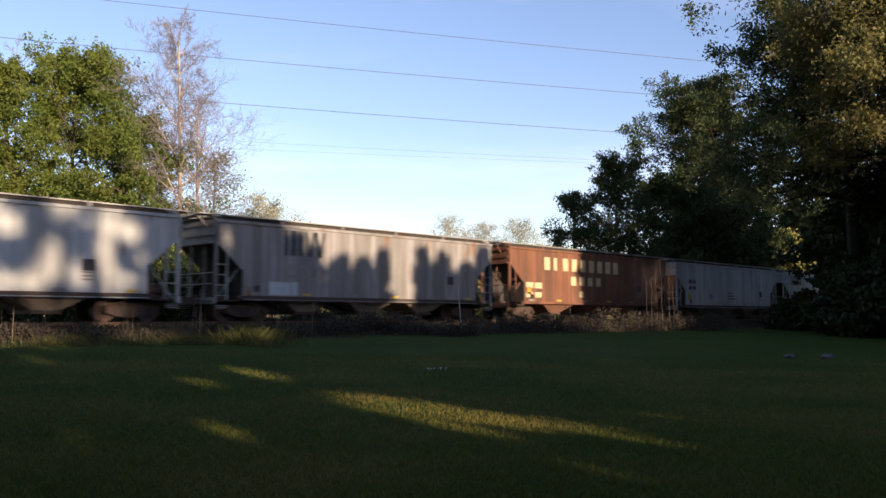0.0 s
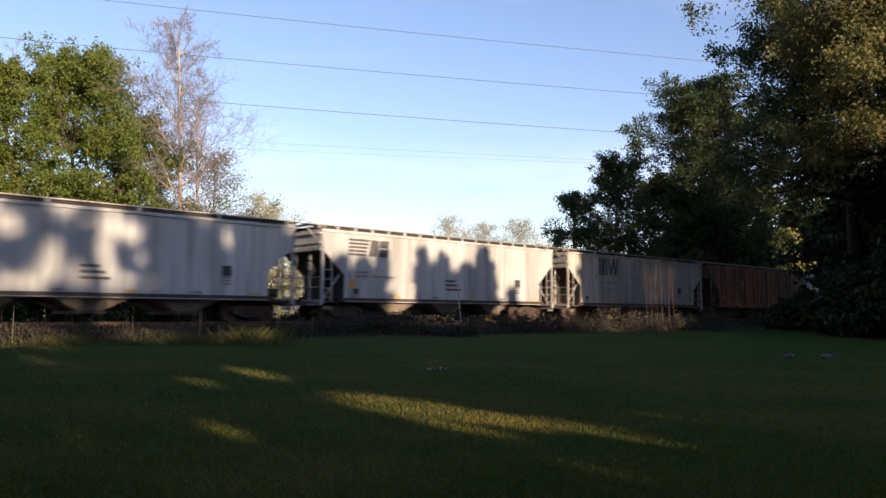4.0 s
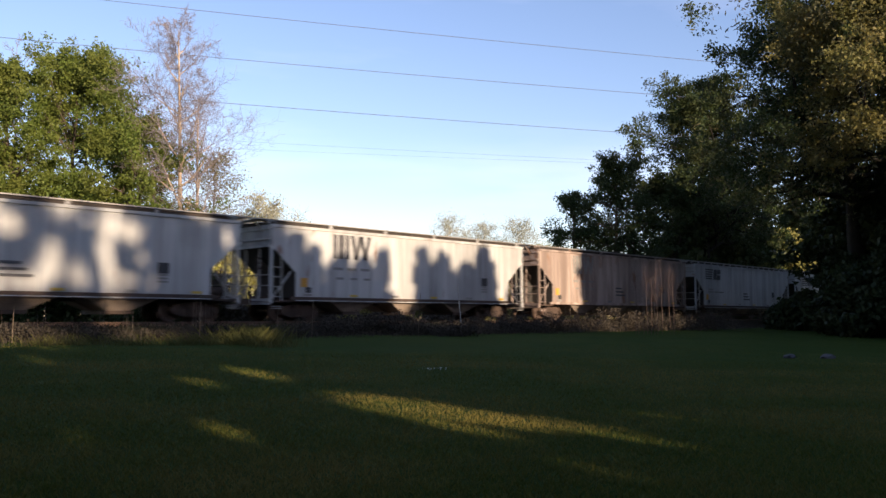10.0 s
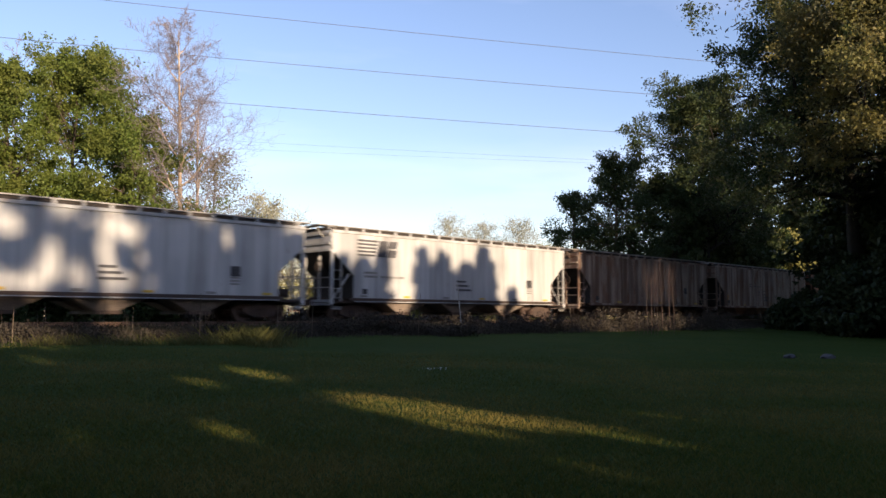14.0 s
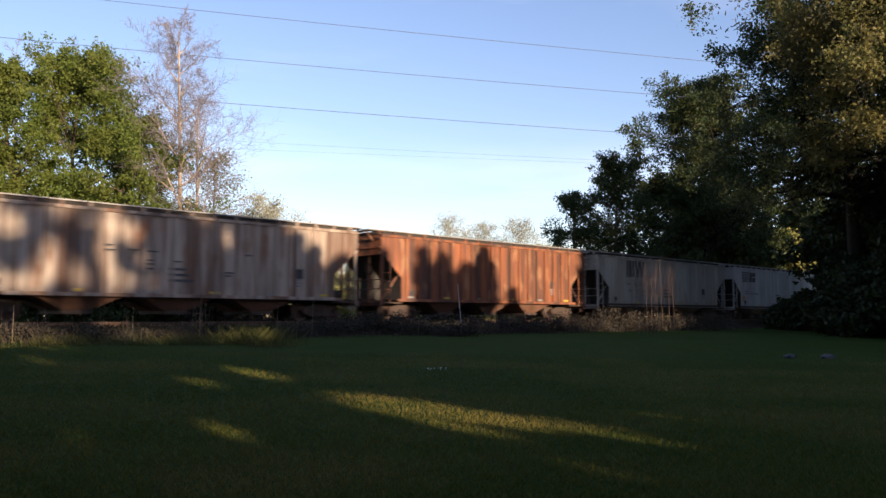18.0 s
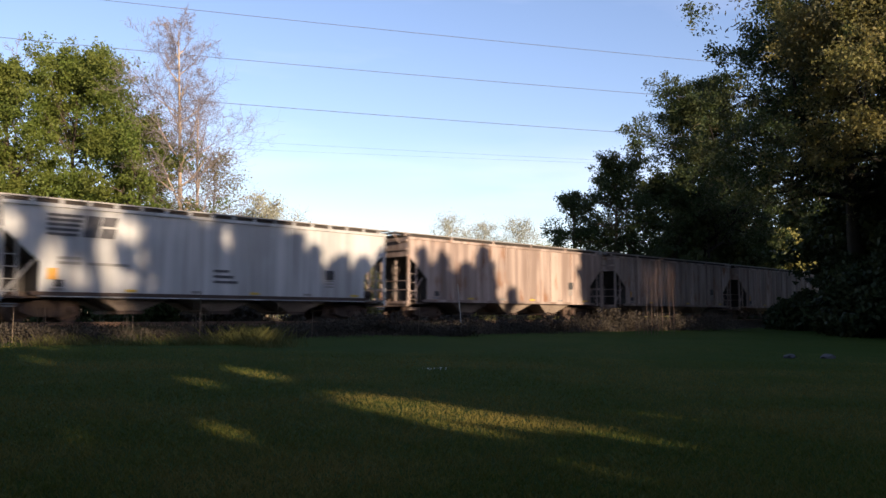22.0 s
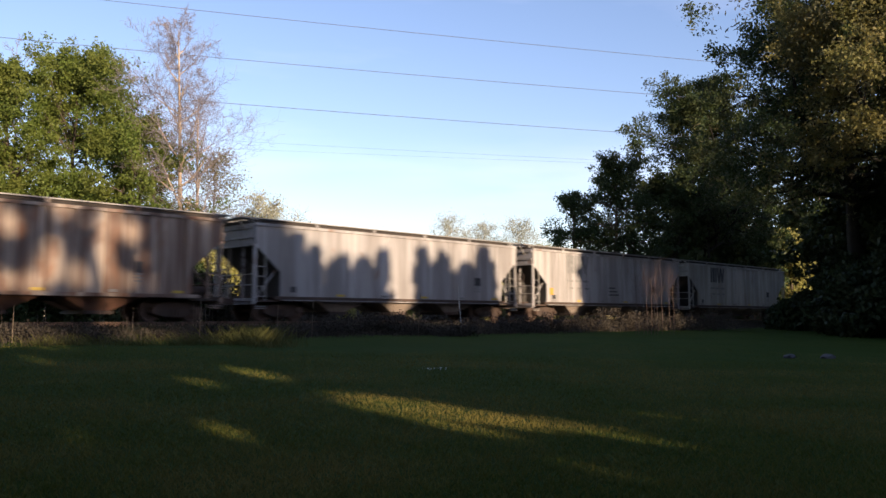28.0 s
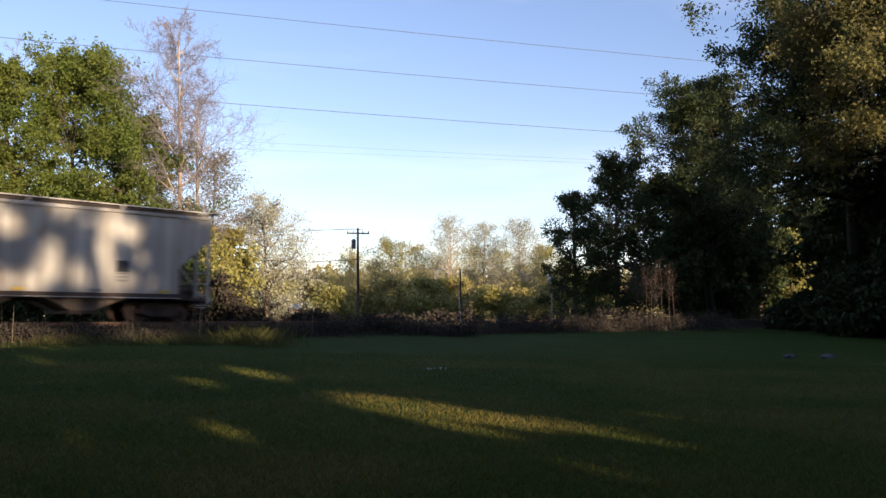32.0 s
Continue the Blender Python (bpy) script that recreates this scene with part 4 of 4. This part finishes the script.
def build_shade_trees():
    """The trees behind the camera that shade the lawn and the train."""
    rows = [(-6, 5.2, 3.0, 6, -32, 1), (-1.5, 5.0, 2.4, 5, -32, 1), (2.2, 4.7, 2.0, 4.5, -30, 1), (5.2, 4.6, 1.7, 4.2, -31, 1), (7.3, 4.6, 1.3, 3.6, -30, 1), (9.2, 4.7, 1.5, 4.4, -29, 1), (11.2, 4.9, 1.4, 11, -24, 1), (13.3, 5.1, 1.4, 14, -20, 1), (15.2, 5.0, 1.3, 14, -20, 1),
            (16.6, 4.1, 0.9, 12, -12, 0.5), (17.8, 3.5, 1.1, 14, -12, 0.5), (19.0, 3.1, 0.9, 12, -12, 0.5), (20.1, 3.25, 1.0, 12, -12, 0.5), (21.3, 3.7, 0.75, 14, -12, 0.5),
            (24.1, 3.75, 0.6, 14, -12, 0.5), (25.0, 3.1, 0.9, 12, -12, 0.5), (26.0, 3.6, 0.9, 12, -12, 0.5), (27.2, 3.2, 1.0, 12, -12, 0.5), (28.6, 4.3, 1.0, 14, -12, 0.6), (29.6, 3.4, 0.8, 12, -12, 0.5), (30.9, 1.9, 0.8, 8, -12, 0.5),
            (12.3, 3.7, 1.3, 12, -21, 1), (14.4, 3.9, 1.3, 12, -19, 1), (17.2, 3.2, 1.2, 14, -13, 0.7), (18.6, 2.75, 1.3, 14, -13, 0.7), (20.4, 2.8, 1.3, 14, -13, 0.7), (24.7, 2.7, 0.9, 12, -13, 0.7), (26.1, 2.8, 1.2, 14, -13, 0.7), (27.8, 3.0, 1.2, 14, -13, 0.7), (29.0, 2.9, 0.9, 12, -13, 0.7),
            (39.8, 5.8, 1.8, 16, -12, 1), (42.2, 5.8, 1.9, 14, -13, 1), (44.6, 6, 2.2, 14, -12, 1), (47, 6, 2.2, 14, -13, 1), (49.6, 6, 2.4, 14, -12, 1), (52, 6, 1.6, 12, -13, 1), (57, 6, 2.4, 14, -12, 1), (61, 6, 2.6, 12, -12, 1), (66, 6, 3, 12, -12, 1), (72, 6, 3.4, 12, -12, 1)]
    for i, (xt, top, spread, each, y, shape) in enumerate(rows):
        k = 29.5 - y
        x = xt + math.tan(a) * k
        z = ground_z(x, y)
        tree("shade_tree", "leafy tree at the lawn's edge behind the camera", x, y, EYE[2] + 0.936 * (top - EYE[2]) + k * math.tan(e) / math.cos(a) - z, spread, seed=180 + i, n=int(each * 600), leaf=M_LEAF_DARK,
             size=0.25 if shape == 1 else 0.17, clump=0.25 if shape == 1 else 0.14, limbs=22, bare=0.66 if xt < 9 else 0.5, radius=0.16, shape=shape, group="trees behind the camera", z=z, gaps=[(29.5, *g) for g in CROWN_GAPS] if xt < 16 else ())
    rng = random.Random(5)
    # unseen hedge, added to shade the lawn; its gaps lay the light streaks
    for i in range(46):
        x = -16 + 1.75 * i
        tree("tall_shrub", "unseen tall shrub added behind the camera to shade the lawn", x, BACK_Y + rng.uniform(-0.3, 0.3), rng.uniform(6.3, 7.0), 1.3, seed=220 + i, n=4000 if x < -0.5 else 7000 if x < 24 else 3000, leaf=M_LEAF_DARK,
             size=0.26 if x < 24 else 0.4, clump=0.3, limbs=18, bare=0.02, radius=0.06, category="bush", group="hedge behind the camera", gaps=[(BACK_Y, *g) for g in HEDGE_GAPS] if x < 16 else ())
    # unseen oaks, added only to block sky light and deepen the shade
    tree("live_oak", "unseen live oak added to keep sky light off the lawn", -12, -4, 21.0, 9.0, seed=300, n=13000, leaf=M_LEAF_DARK, size=0.8, clump=0.7, limbs=26, bare=0.7, radius=0.5, rise=0.3, floor=0.62)
    tree("live_oak", "unseen live oak added beside the lawn to block light", 41, -4, 12.0, 5.6, seed=302, n=14000, leaf=M_LEAF_DARK, size=0.7, clump=0.6, limbs=26, bare=0.3, radius=0.5)
    for i, (x, y, h, r) in enumerate([(39.7, 5, 9.2, 4.0), (49.6, 4, 12.2, 6), (59.2, 6, 19.5, 7.5), (72.5, 14, 20.5, 7.6), (102.7, 18, 18, 8)]):
        tree("live_oak", "unseen dark live oak added to deepen shade on the right", x, y, h, r, seed=310 + i, n=12000, leaf=M_LEAF_DARK, size=0.7, clump=0.6, limbs=24, bare=0.08, radius=0.6)
    tree("live_oak", "unseen live oak added beside the lawn to block light", -17, 6, 17, 7.5, seed=301, n=16000, leaf=M_LEAF_DARK, size=0.75, clump=0.7, limbs=26, bare=0.1, radius=0.6)


build_far_side()
build_near_right()
build_shade_trees()


# ---- poles, wires, sign ----
def utility_pole(px, depth, top, foot_z=None, arm=2.4, transformer=True):
    x, y = spot(px, depth)
    z = ground_z(x, y)
    h = rise(top, depth) - z
    p = thing("utility_pole", "dark wooden utility pole with a crossarm", "utility pole", pose(x, y, z - 0.3, 0, 0, HEADING - 90 + 8), "utility poles")
    part("shaft", Build().rod((0, 0, 0), (-0.12, 0, h + 0.3), 0.17, 0.11, 10), M_POLE, p)
    if arm:
        part("crossarm", Build().box(-arm / 2 - 0.1, arm / 2 - 0.1, -0.18, -0.06, h - 0.35, h - 0.2), M_POLE, p)
        for k in (-1, -0.45, 0.45, 1):
            part("insulator", Build().rod((k * arm * 0.46 - 0.1, -0.12, h - 0.2), (k * arm * 0.46 - 0.1, -0.12, h), 0.05, 0.035, 8), M_WIRE, p)
        for k in (-1, 1):
            part("arm_brace", Build().rod((-0.1, -0.14, h - 1.0), (k * arm * 0.28 - 0.1, -0.14, h - 0.35), 0.02), M_WIRE, p)
    if transformer:
        part("transformer", Build().rod((-0.55, -0.1, h - 1.9), (-0.55, -0.1, h - 1.0), 0.24, sides=12).rod((-0.55, -0.1, h - 1.0), (-0.55, -0.1, h - 0.86), 0.24, 0.08, 12), M_WIRE, p, "grey can-shaped transformer")
    return x, y, z + h


def cable(name, label, points, radius, group):
    pts, b, n = [Vector(p) for p in points], Build(), len(points)
    verts, faces = [], []
    for i, p in enumerate(pts):
        d = (pts[min(n - 1, i + 1)] - pts[max(0, i - 1)]).normalized()
        s = d.cross(Vector((0, 0, 1))).normalized()
        w = s.cross(d)
        verts += [p + s * radius, p + w * radius, p - s * radius, p - w * radius]
        if i:
            faces += [(4 * i - 4 + k, 4 * i - 4 + (k + 1) % 4, 4 * i + (k + 1) % 4, 4 * i + k) for k in range(4)]
    b.add(verts, faces)
    return solid(name, b, M_WIRE, label, "wire", group)


LINE_DEPTH = 66.0


def build_lines():
    ends = []
    # conductors high over the far field, hung between two tall poles outside the view
    for n, ((xa, ya), (xb, yb), thick) in enumerate((((180, 0), (1190, 103), 0.022), ((0, 67), (1155, 168), 0.022), ((415, 183), (1120, 235), 0.022), ((880, 273), (1085, 283), 0.007), ((890, 281), (1085, 288), 0.006))):
        pts = []
        for k in range(25):
            px = -420 + 2240 * k / 24
            d = LINE_DEPTH / (1 - (px - 784) / 5816.0)
            py = ya + (yb - ya) * (px - xa) / (xb - xa)
            x, y, z = ray_point(px, py, d)
            pts.append((x, y, z - 0.1 + 0.4 * ((px - (xa + xb) / 2) / 1000) ** 2))
        cable("power_line", "thin dark power line high across the sky", pts, thick, "power lines")
        ends.append((pts[0], pts[-1]))
    for k in (0, 1):
        x, y, z = ends[0][k]
        g = ground_z(x, y)
        p = thing("transmission_pole", "tall grey transmission pole beyond the field", "utility pole", pose(x, y, g - 0.3), "transmission poles")
        part("shaft", Build().rod((0, 0, 0), (0, 0, z - g + 1.0), 0.35, 0.16, 10), M_WIRE, p)
        for q in ends:
            part("arm", Build().box(-0.5, 0.5, -0.1, 0.1, q[k][2] - g + 0.3, q[k][2] - g + 0.42).rod((0, 0, q[k][2] - g + 0.3), (0, 0, q[k][2] - g + 0.36), 0.3), M_WIRE, p)
    top = utility_pole(634, 80, 404)
    utility_pole(816, 108, 476, arm=0, transformer=False)
    x, y = spot(977, 84)
    z = ground_z(x, y)
    p = thing("meter_pole", "pale service pole with a white box", "utility pole", pose(x, y, z - 0.2, 0, 0, HEADING - 90))
    part("shaft", Build().rod((0, 0, 0), (-0.05, 0, rise(466, 84) - z + 0.2), 0.13, 0.1, 8), M_PALEBARK, p)
    part("box", Build().box(-0.5, -0.12, -0.3, 0.0, rise(500, 84) - z + 0.2, rise(484, 84) - z + 0.2), M_WHITE, p, "small white metal box")
    part("arm", Build().rod((-0.05, 0, rise(468, 84) - z + 0.2), (1.1, 0, rise(466, 84) - z + 0.2), 0.04), M_WHITE, p)
    for dx, dz, end, ez in ((-1.1, -0.1, 380, 412), (1.0, -0.1, 300, 405), (-0.2, -3.3, 440, 466)):
        x1, y1 = spot(end, 92)
        q = (x1, y1, rise(ez, 92))
        s = (top[0] + dx * 0.6, top[1], top[2] + dz)
        pts = [tuple(s[i] + (q[i] - s[i]) * k / 8 - (0.5 * k / 8 * (1 - k / 8) if i == 2 else 0) for i in range(3)) for k in range(9)]
        cable("service_wire", "slack dark wire from the utility pole", pts, 0.02 if ez < 420 else 0.035, "service wires")
    x1, y1 = spot(800, 100)
    q = (x1, y1, rise(478, 100))
    s = (top[0], top[1], top[2] - 3.3)
    cable("service_wire", "slack dark wire from the utility pole", [tuple(s[i] + (q[i] - s[i]) * k / 8 - (0.7 * k / 8 * (1 - k / 8) if i == 2 else 0) for i in range(3)) for k in range(9)], 0.03, "service wires")
    x, y = spot(521, 86)
    z = ground_z(x, y)
    w, z0, z1 = 0.8, rise(556, 86) - z, rise(537, 86) - z
    s = thing("roadside_sign", "small white sign with an orange-red lower panel on posts", "sign", pose(x, y, z, 0, 0, HEADING - 90 + 5))
    part("panel", Build().box(-w, w, -0.04, 0.04, z0, z1 - 0.05), M_WHITE, s)
    part("lower_panel", Build().box(-w + 0.08, w - 0.08, -0.06, -0.045, z0 + 0.08, z0 + 0.62), M_SIGNRED, s, "faded orange-red panel")
    for k in (-1, 1):
        part("post", Build().box(k * w - 0.07, k * w + 0.07, -0.05, 0.05, -0.2, z1 + 0.12), M_WHITE, s)


M_WHITE = rough_mat("white_paint", (0.75, 0.73, 0.7), (0.66, 0.63, 0.6), 0.6, 3, 30, 0.002)
M_SIGNRED = rough_mat("faded_red_paint", (0.6, 0.22, 0.1), (0.5, 0.2, 0.1), 0.6, 3, 30, 0.002)
build_lines()


# ---- brush between the lawn and the track ----
def blades(name, pts, height, width, rng, lean=0.35):
    """Upright tapering blades in two pieces rooted at pts."""
    n = len(pts)
    ang = rng.uniform(0, 2 * np.pi, n)
    side = np.stack([np.cos(ang), np.sin(ang), np.zeros(n)], 1)
    h = height * rng.uniform(0.4, 1.25, (n, 1))
    tip = np.stack([rng.normal(size=n) * lean, rng.normal(size=n) * lean, np.ones(n)], 1) * h
    w = width * rng.uniform(0.6, 1.3, (n, 1))
    v = np.stack([pts - side * w / 2, pts + side * w / 2, pts + tip * 0.55 + side * w * 0.4 + np.array([0, 0, 0.06]) * h, pts + tip], 1)
    return array_mesh(name, v.reshape(-1, 3), np.arange(4 * n).reshape(-1, 4))


def scatter(rng, n, x0, x1, y0, y1, lift=0.0):
    x, y = rng.uniform(x0, x1, n), rng.uniform(y0, y1, n)
    return np.array([(p, q, ground_z(p, q) - 0.02 + lift) for p, q in zip(x, y)])


def build_brush():
    rng = np.random.default_rng(77)
    # rough weeds along the foot of the bank
    for name, label, m, n, x0, x1, y0, y1, h, w in (
            ("weeds", "dry dark weeds along the railway bank", M_DRYGRASS, 28000, -4, 60, 25.8, 29.0, 0.5, 0.03),
            ("weeds", "dark rank grass along the railway bank", M_BRUSH, 22000, -4, 60, 25.0, 29.0, 0.38, 0.035),
            ("weeds", "thin short weeds where the lawn meets the bank", M_BRUSH, 9000, -4, 60, 22.8, 26.0, 0.22, 0.02),
            ("weeds", "rough grass beyond the railway", M_DRYGRASS, 9000, 0, 95, 33.8, 40, 0.7, 0.04)):
        pts = scatter(rng, n, x0, x1, y0, y1)
        keep = np.array([noise.noise((p[0] * 0.35, p[1] * 0.6, 1)) > -0.25 + 0.3 * rng.uniform(-1, 1) for p in pts])
        solid(name, blades(name, pts[keep], h, w, rng), m, label, "weeds", kind="stuff")
    # bramble mounds
    for i, (px, depth, top, spread) in enumerate([(600, 30.5, 556, 1.3), (660, 31, 552, 1.2), (710, 31.5, 562, 1.0), (560, 29.5, 566, 1.0), (760, 31, 566, 1.2), (815, 30.5, 566, 1.0), (830, 34, 562, 1.4), (880, 35.5, 552, 1.5), (940, 37, 549, 1.6),
                                                  (1000, 38.5, 547, 1.7), (1060, 40, 545, 1.8), (1120, 41, 546, 1.6), (1180, 42, 545, 1.8), (1240, 43, 545, 1.8), (1300, 44, 545, 1.8), (500, 28, 576, 0.9), (420, 26.5, 580, 0.9), (300, 25, 584, 0.8), (180, 23.5, 586, 0.8), (60, 22.5, 588, 0.8), (-40, 22, 588, 0.9)]):
        x, y = spot(px, depth)
        tree("bramble", "dark tangled bramble mound beside the railway", x, y, max(0.5, rise(top, depth) - ground_z(x, y)), spread, seed=340 + i, n=3000 if i < 14 else 1200, leaf=M_BRUSH, bark=M_STALK, size=0.05, clump=0.16, limbs=14, bare=0.02, radius=0.02, finest=0.003, category="bush", group="brambles beside the railway")
    for i, (px, depth, top, spread) in enumerate([(-60, 40, 440, 2.8), (40, 41, 435, 2.8), (130, 42, 425, 2.8), (220, 43, 425, 2.8), (300, 44, 430, 2.6), (365, 45, 480, 2.2), (425, 47, 530, 1.8), (560, 50, 550, 2), (680, 52, 548, 2), (800, 56, 550, 2.2)]):
        x, y = spot(px, depth)
        tree("bush", "dark low bush on the far bank of the railway", x, y, rise(top, depth) - ground_z(x, y), spread, seed=345 + i % 4, n=9000 if px < 330 else 5000, leaf=M_LEAF_DARK if px < 330 else M_BRUSH, bark=M_STALK, size=0.16, clump=0.25, limbs=20, bare=0.02, radius=0.03, category="bush", group="bushes on the far bank")
    # tufts that catch the light
    for px, depth, n, hh in ((470, 22.6, 420, 0.5), (440, 23.5, 300, 0.55), (235, 21.5, 220, 0.32), (335, 22.0, 260, 0.35), (490, 21.6, 160, 0.3), (90, 21, 200, 0.3), (150, 21.4, 200, 0.3), (400, 22.6, 300, 0.35)):
        x, y = spot(px, depth)
        pts = np.array([(p, q, ground_z(p, q) - 0.02) for p, q in rng.normal((x, y), (0.45, 0.3), (n, 2))])
        solid("grass_tuft", blades("grass_tuft", pts, hh, 0.018, rng, 0.55), M_TUFT, "tall yellow-green grass tuft at the lawn's edge", "grass", "grass tufts", "stuff")
    # dead stalks
    for i, (px, depth, y0, y1, lean) in enumerate([(1130, 36, 590, 448, 0.0), (1139, 36, 590, 462, 0.1), (1146, 36.5, 588, 458, 0.2), (1158, 36, 590, 455, -0.1), (1163, 36, 588, 470, 0.3), (1172, 37, 588, 452, 0.15), (1185, 37, 586, 460, 0.2), (1192, 37, 586, 468, 0.1), (1125, 36, 588, 480, -0.2), (1152, 36.5, 588, 480, 0.0)]):
        x, y = spot(px, depth)
        z = ground_z(x, y)
        tree("dead_sapling", "thin bare reddish sapling beside the railway", x, y, rise(y1, depth) - z, 0.5, seed=370 + i, n=0, finest=0.0, bark=M_SAPLING, limbs=22, bare=0.5, radius=0.012, rise=1.3, trunk_bend=0.012, levels=2, category="sapling", group="dead saplings")
    srng = random.Random(12)
    stalks = [(srng.choice((srng.uniform(205, 255), srng.uniform(340, 390), srng.uniform(560, 760), srng.uniform(0, 200), srng.uniform(850, 1100))), srng.uniform(25.9, 27.6)) for _ in range(46)]
    for px, depth in stalks:
        depth = depth / (0.755 - 0.656 * (px - 784) / 1265)
        x, y = spot(px, depth)
        z = ground_z(x, y)
        solid("stalk", Build().rod((x, y, z - 0.05), (x + srng.uniform(-0.1, 0.1), y, z + srng.uniform(0.7, 1.35)), 0.007, 0.004, 4), M_STALK, "thin dry upright weed stalk", "stalk", "stakes and stalks")
    for px, depth, y0, y1, dx in ((818, 32, 563, 503, -8), (354, 24, 602, 520, 1), (23, 22, 575, 540, 1), (552, 27, 572, 530, 2), (490, 26, 576, 540, 2), (740, 29, 566, 520, 4)):
        x, y = spot(px, depth)
        x1, y1w = spot(px + dx, depth)
        z = ground_z(x, y)
        thin = 0.022 if px == 818 else 0.011
        solid("stake", Build().rod((x, y, z - 0.1), (x1, y1w, rise(y1, depth)), thin, thin * 0.8, 6), M_STAKE if px == 818 else M_STALK, "pale leaning marker stake" if px == 818 else "thin dry upright stalk", "stake", "stakes and stalks")


M_TUFT = leaf_mat("tuft_grass", (0.1, 0.1, 0.03), (0.15, 0.138, 0.048), (0.1, 0.1, 0.03), 0.35, 0.9)
M_SAPLING = rough_mat("reddish_stems", (0.12, 0.075, 0.058), (0.16, 0.105, 0.085), 0.9, 2, 14, 0.005)
M_STAKE = rough_mat("pale_stake_wood", (0.5, 0.46, 0.4), (0.42, 0.38, 0.33), 0.8, 4, 30, 0.002)
build_brush()


# ---- lawn ----
def build_lawn_grass():
    rng = np.random.default_rng(9)
    px, d = rng.uniform(-40, 1610, 170000), 3.6 * np.exp(rng.uniform(0, math.log(5.6), 170000))
    pts = [(*spot(p, q), 0) for p, q in zip(px, d)]
    pts += [(x, y, 0) for x, y in zip(rng.uniform(-18, 22, 70000), rng.uniform(-11, 16, 70000))]      # and all round the camera
    pts = [(x, y, ground_z(x, y) - 0.01) for x, y, _ in pts if y < 25.6]
    solid("lawn_grass", blades("lawn_grass", np.array(pts), 0.048, 0.012, rng, 0.6), M_GRASS, "short mown grass blades of the lawn", "grass", kind="stuff")
    x, y = spot(765, 15.3)
    pts = np.array([(p, q, ground_z(p, q) + 0.05) for p, q in rng.normal((x, y), (0.22, 0.1), (26, 2))])
    solid("white_flowers", leaves("white_flowers", pts, 0.035, rng, 0.5, 1.0), M_WHITE, "scatter of small white flowers in the lawn", "flowers", kind="stuff")
    for px, py, size, m, label in ((1462, 622, (0.28, 0.18, 0.11), M_STONE, "pale grey stone lying on the lawn"), (1395, 622, (0.24, 0.16, 0.1), M_DARKPAINT, "small dark lump lying on the lawn")):
        d = 22.0
        x, y = spot(px, d)
        bm = bmesh.new()
        bmesh.ops.create_icosphere(bm, subdivisions=3, radius=1)
        for v in bm.verts:
            v.co *= 1 + 0.25 * noise.noise(v.co * 1.7 + Vector((px, 0, 0)))
            v.co = Vector((v.co.x * size[0], v.co.y * size[1], max(v.co.z, -0.4) * size[2]))
        me = bpy.data.meshes.new("stone")
        bm.to_mesh(me)
        bm.free()
        solid("stone", me, m, label, "stone", m=pose(x, y, ground_z(x, y) + 0.02))


M_STONE = rough_mat("pale_stone", (0.1, 0.09, 0.09), (0.075, 0.07, 0.07), 0.9, 4, 30, 0.01)
build_lawn_grass()


# ---- motion, called last ----
def motions():
    times = [i * 1.0 for i in range(33)]
    for car, x in CARS:
        walk(car, [(t, pose(x - travelled(t), TRACK_Y, 0)) for t in times])
    first = WHEELSETS[0]
    walk(first, [(i / 30, pose(0, 0, 0, 0, -math.degrees(travelled(i / 30) / 0.457), 0)) for i in range(961)])
    for w in WHEELSETS[1:]:
        w.rotation_mode = "QUATERNION"
        w.animation_data_create()
        w.animation_data.action = first.animation_data.action
        w.animation_data.action_slot = first.animation_data.action_slot


motions()
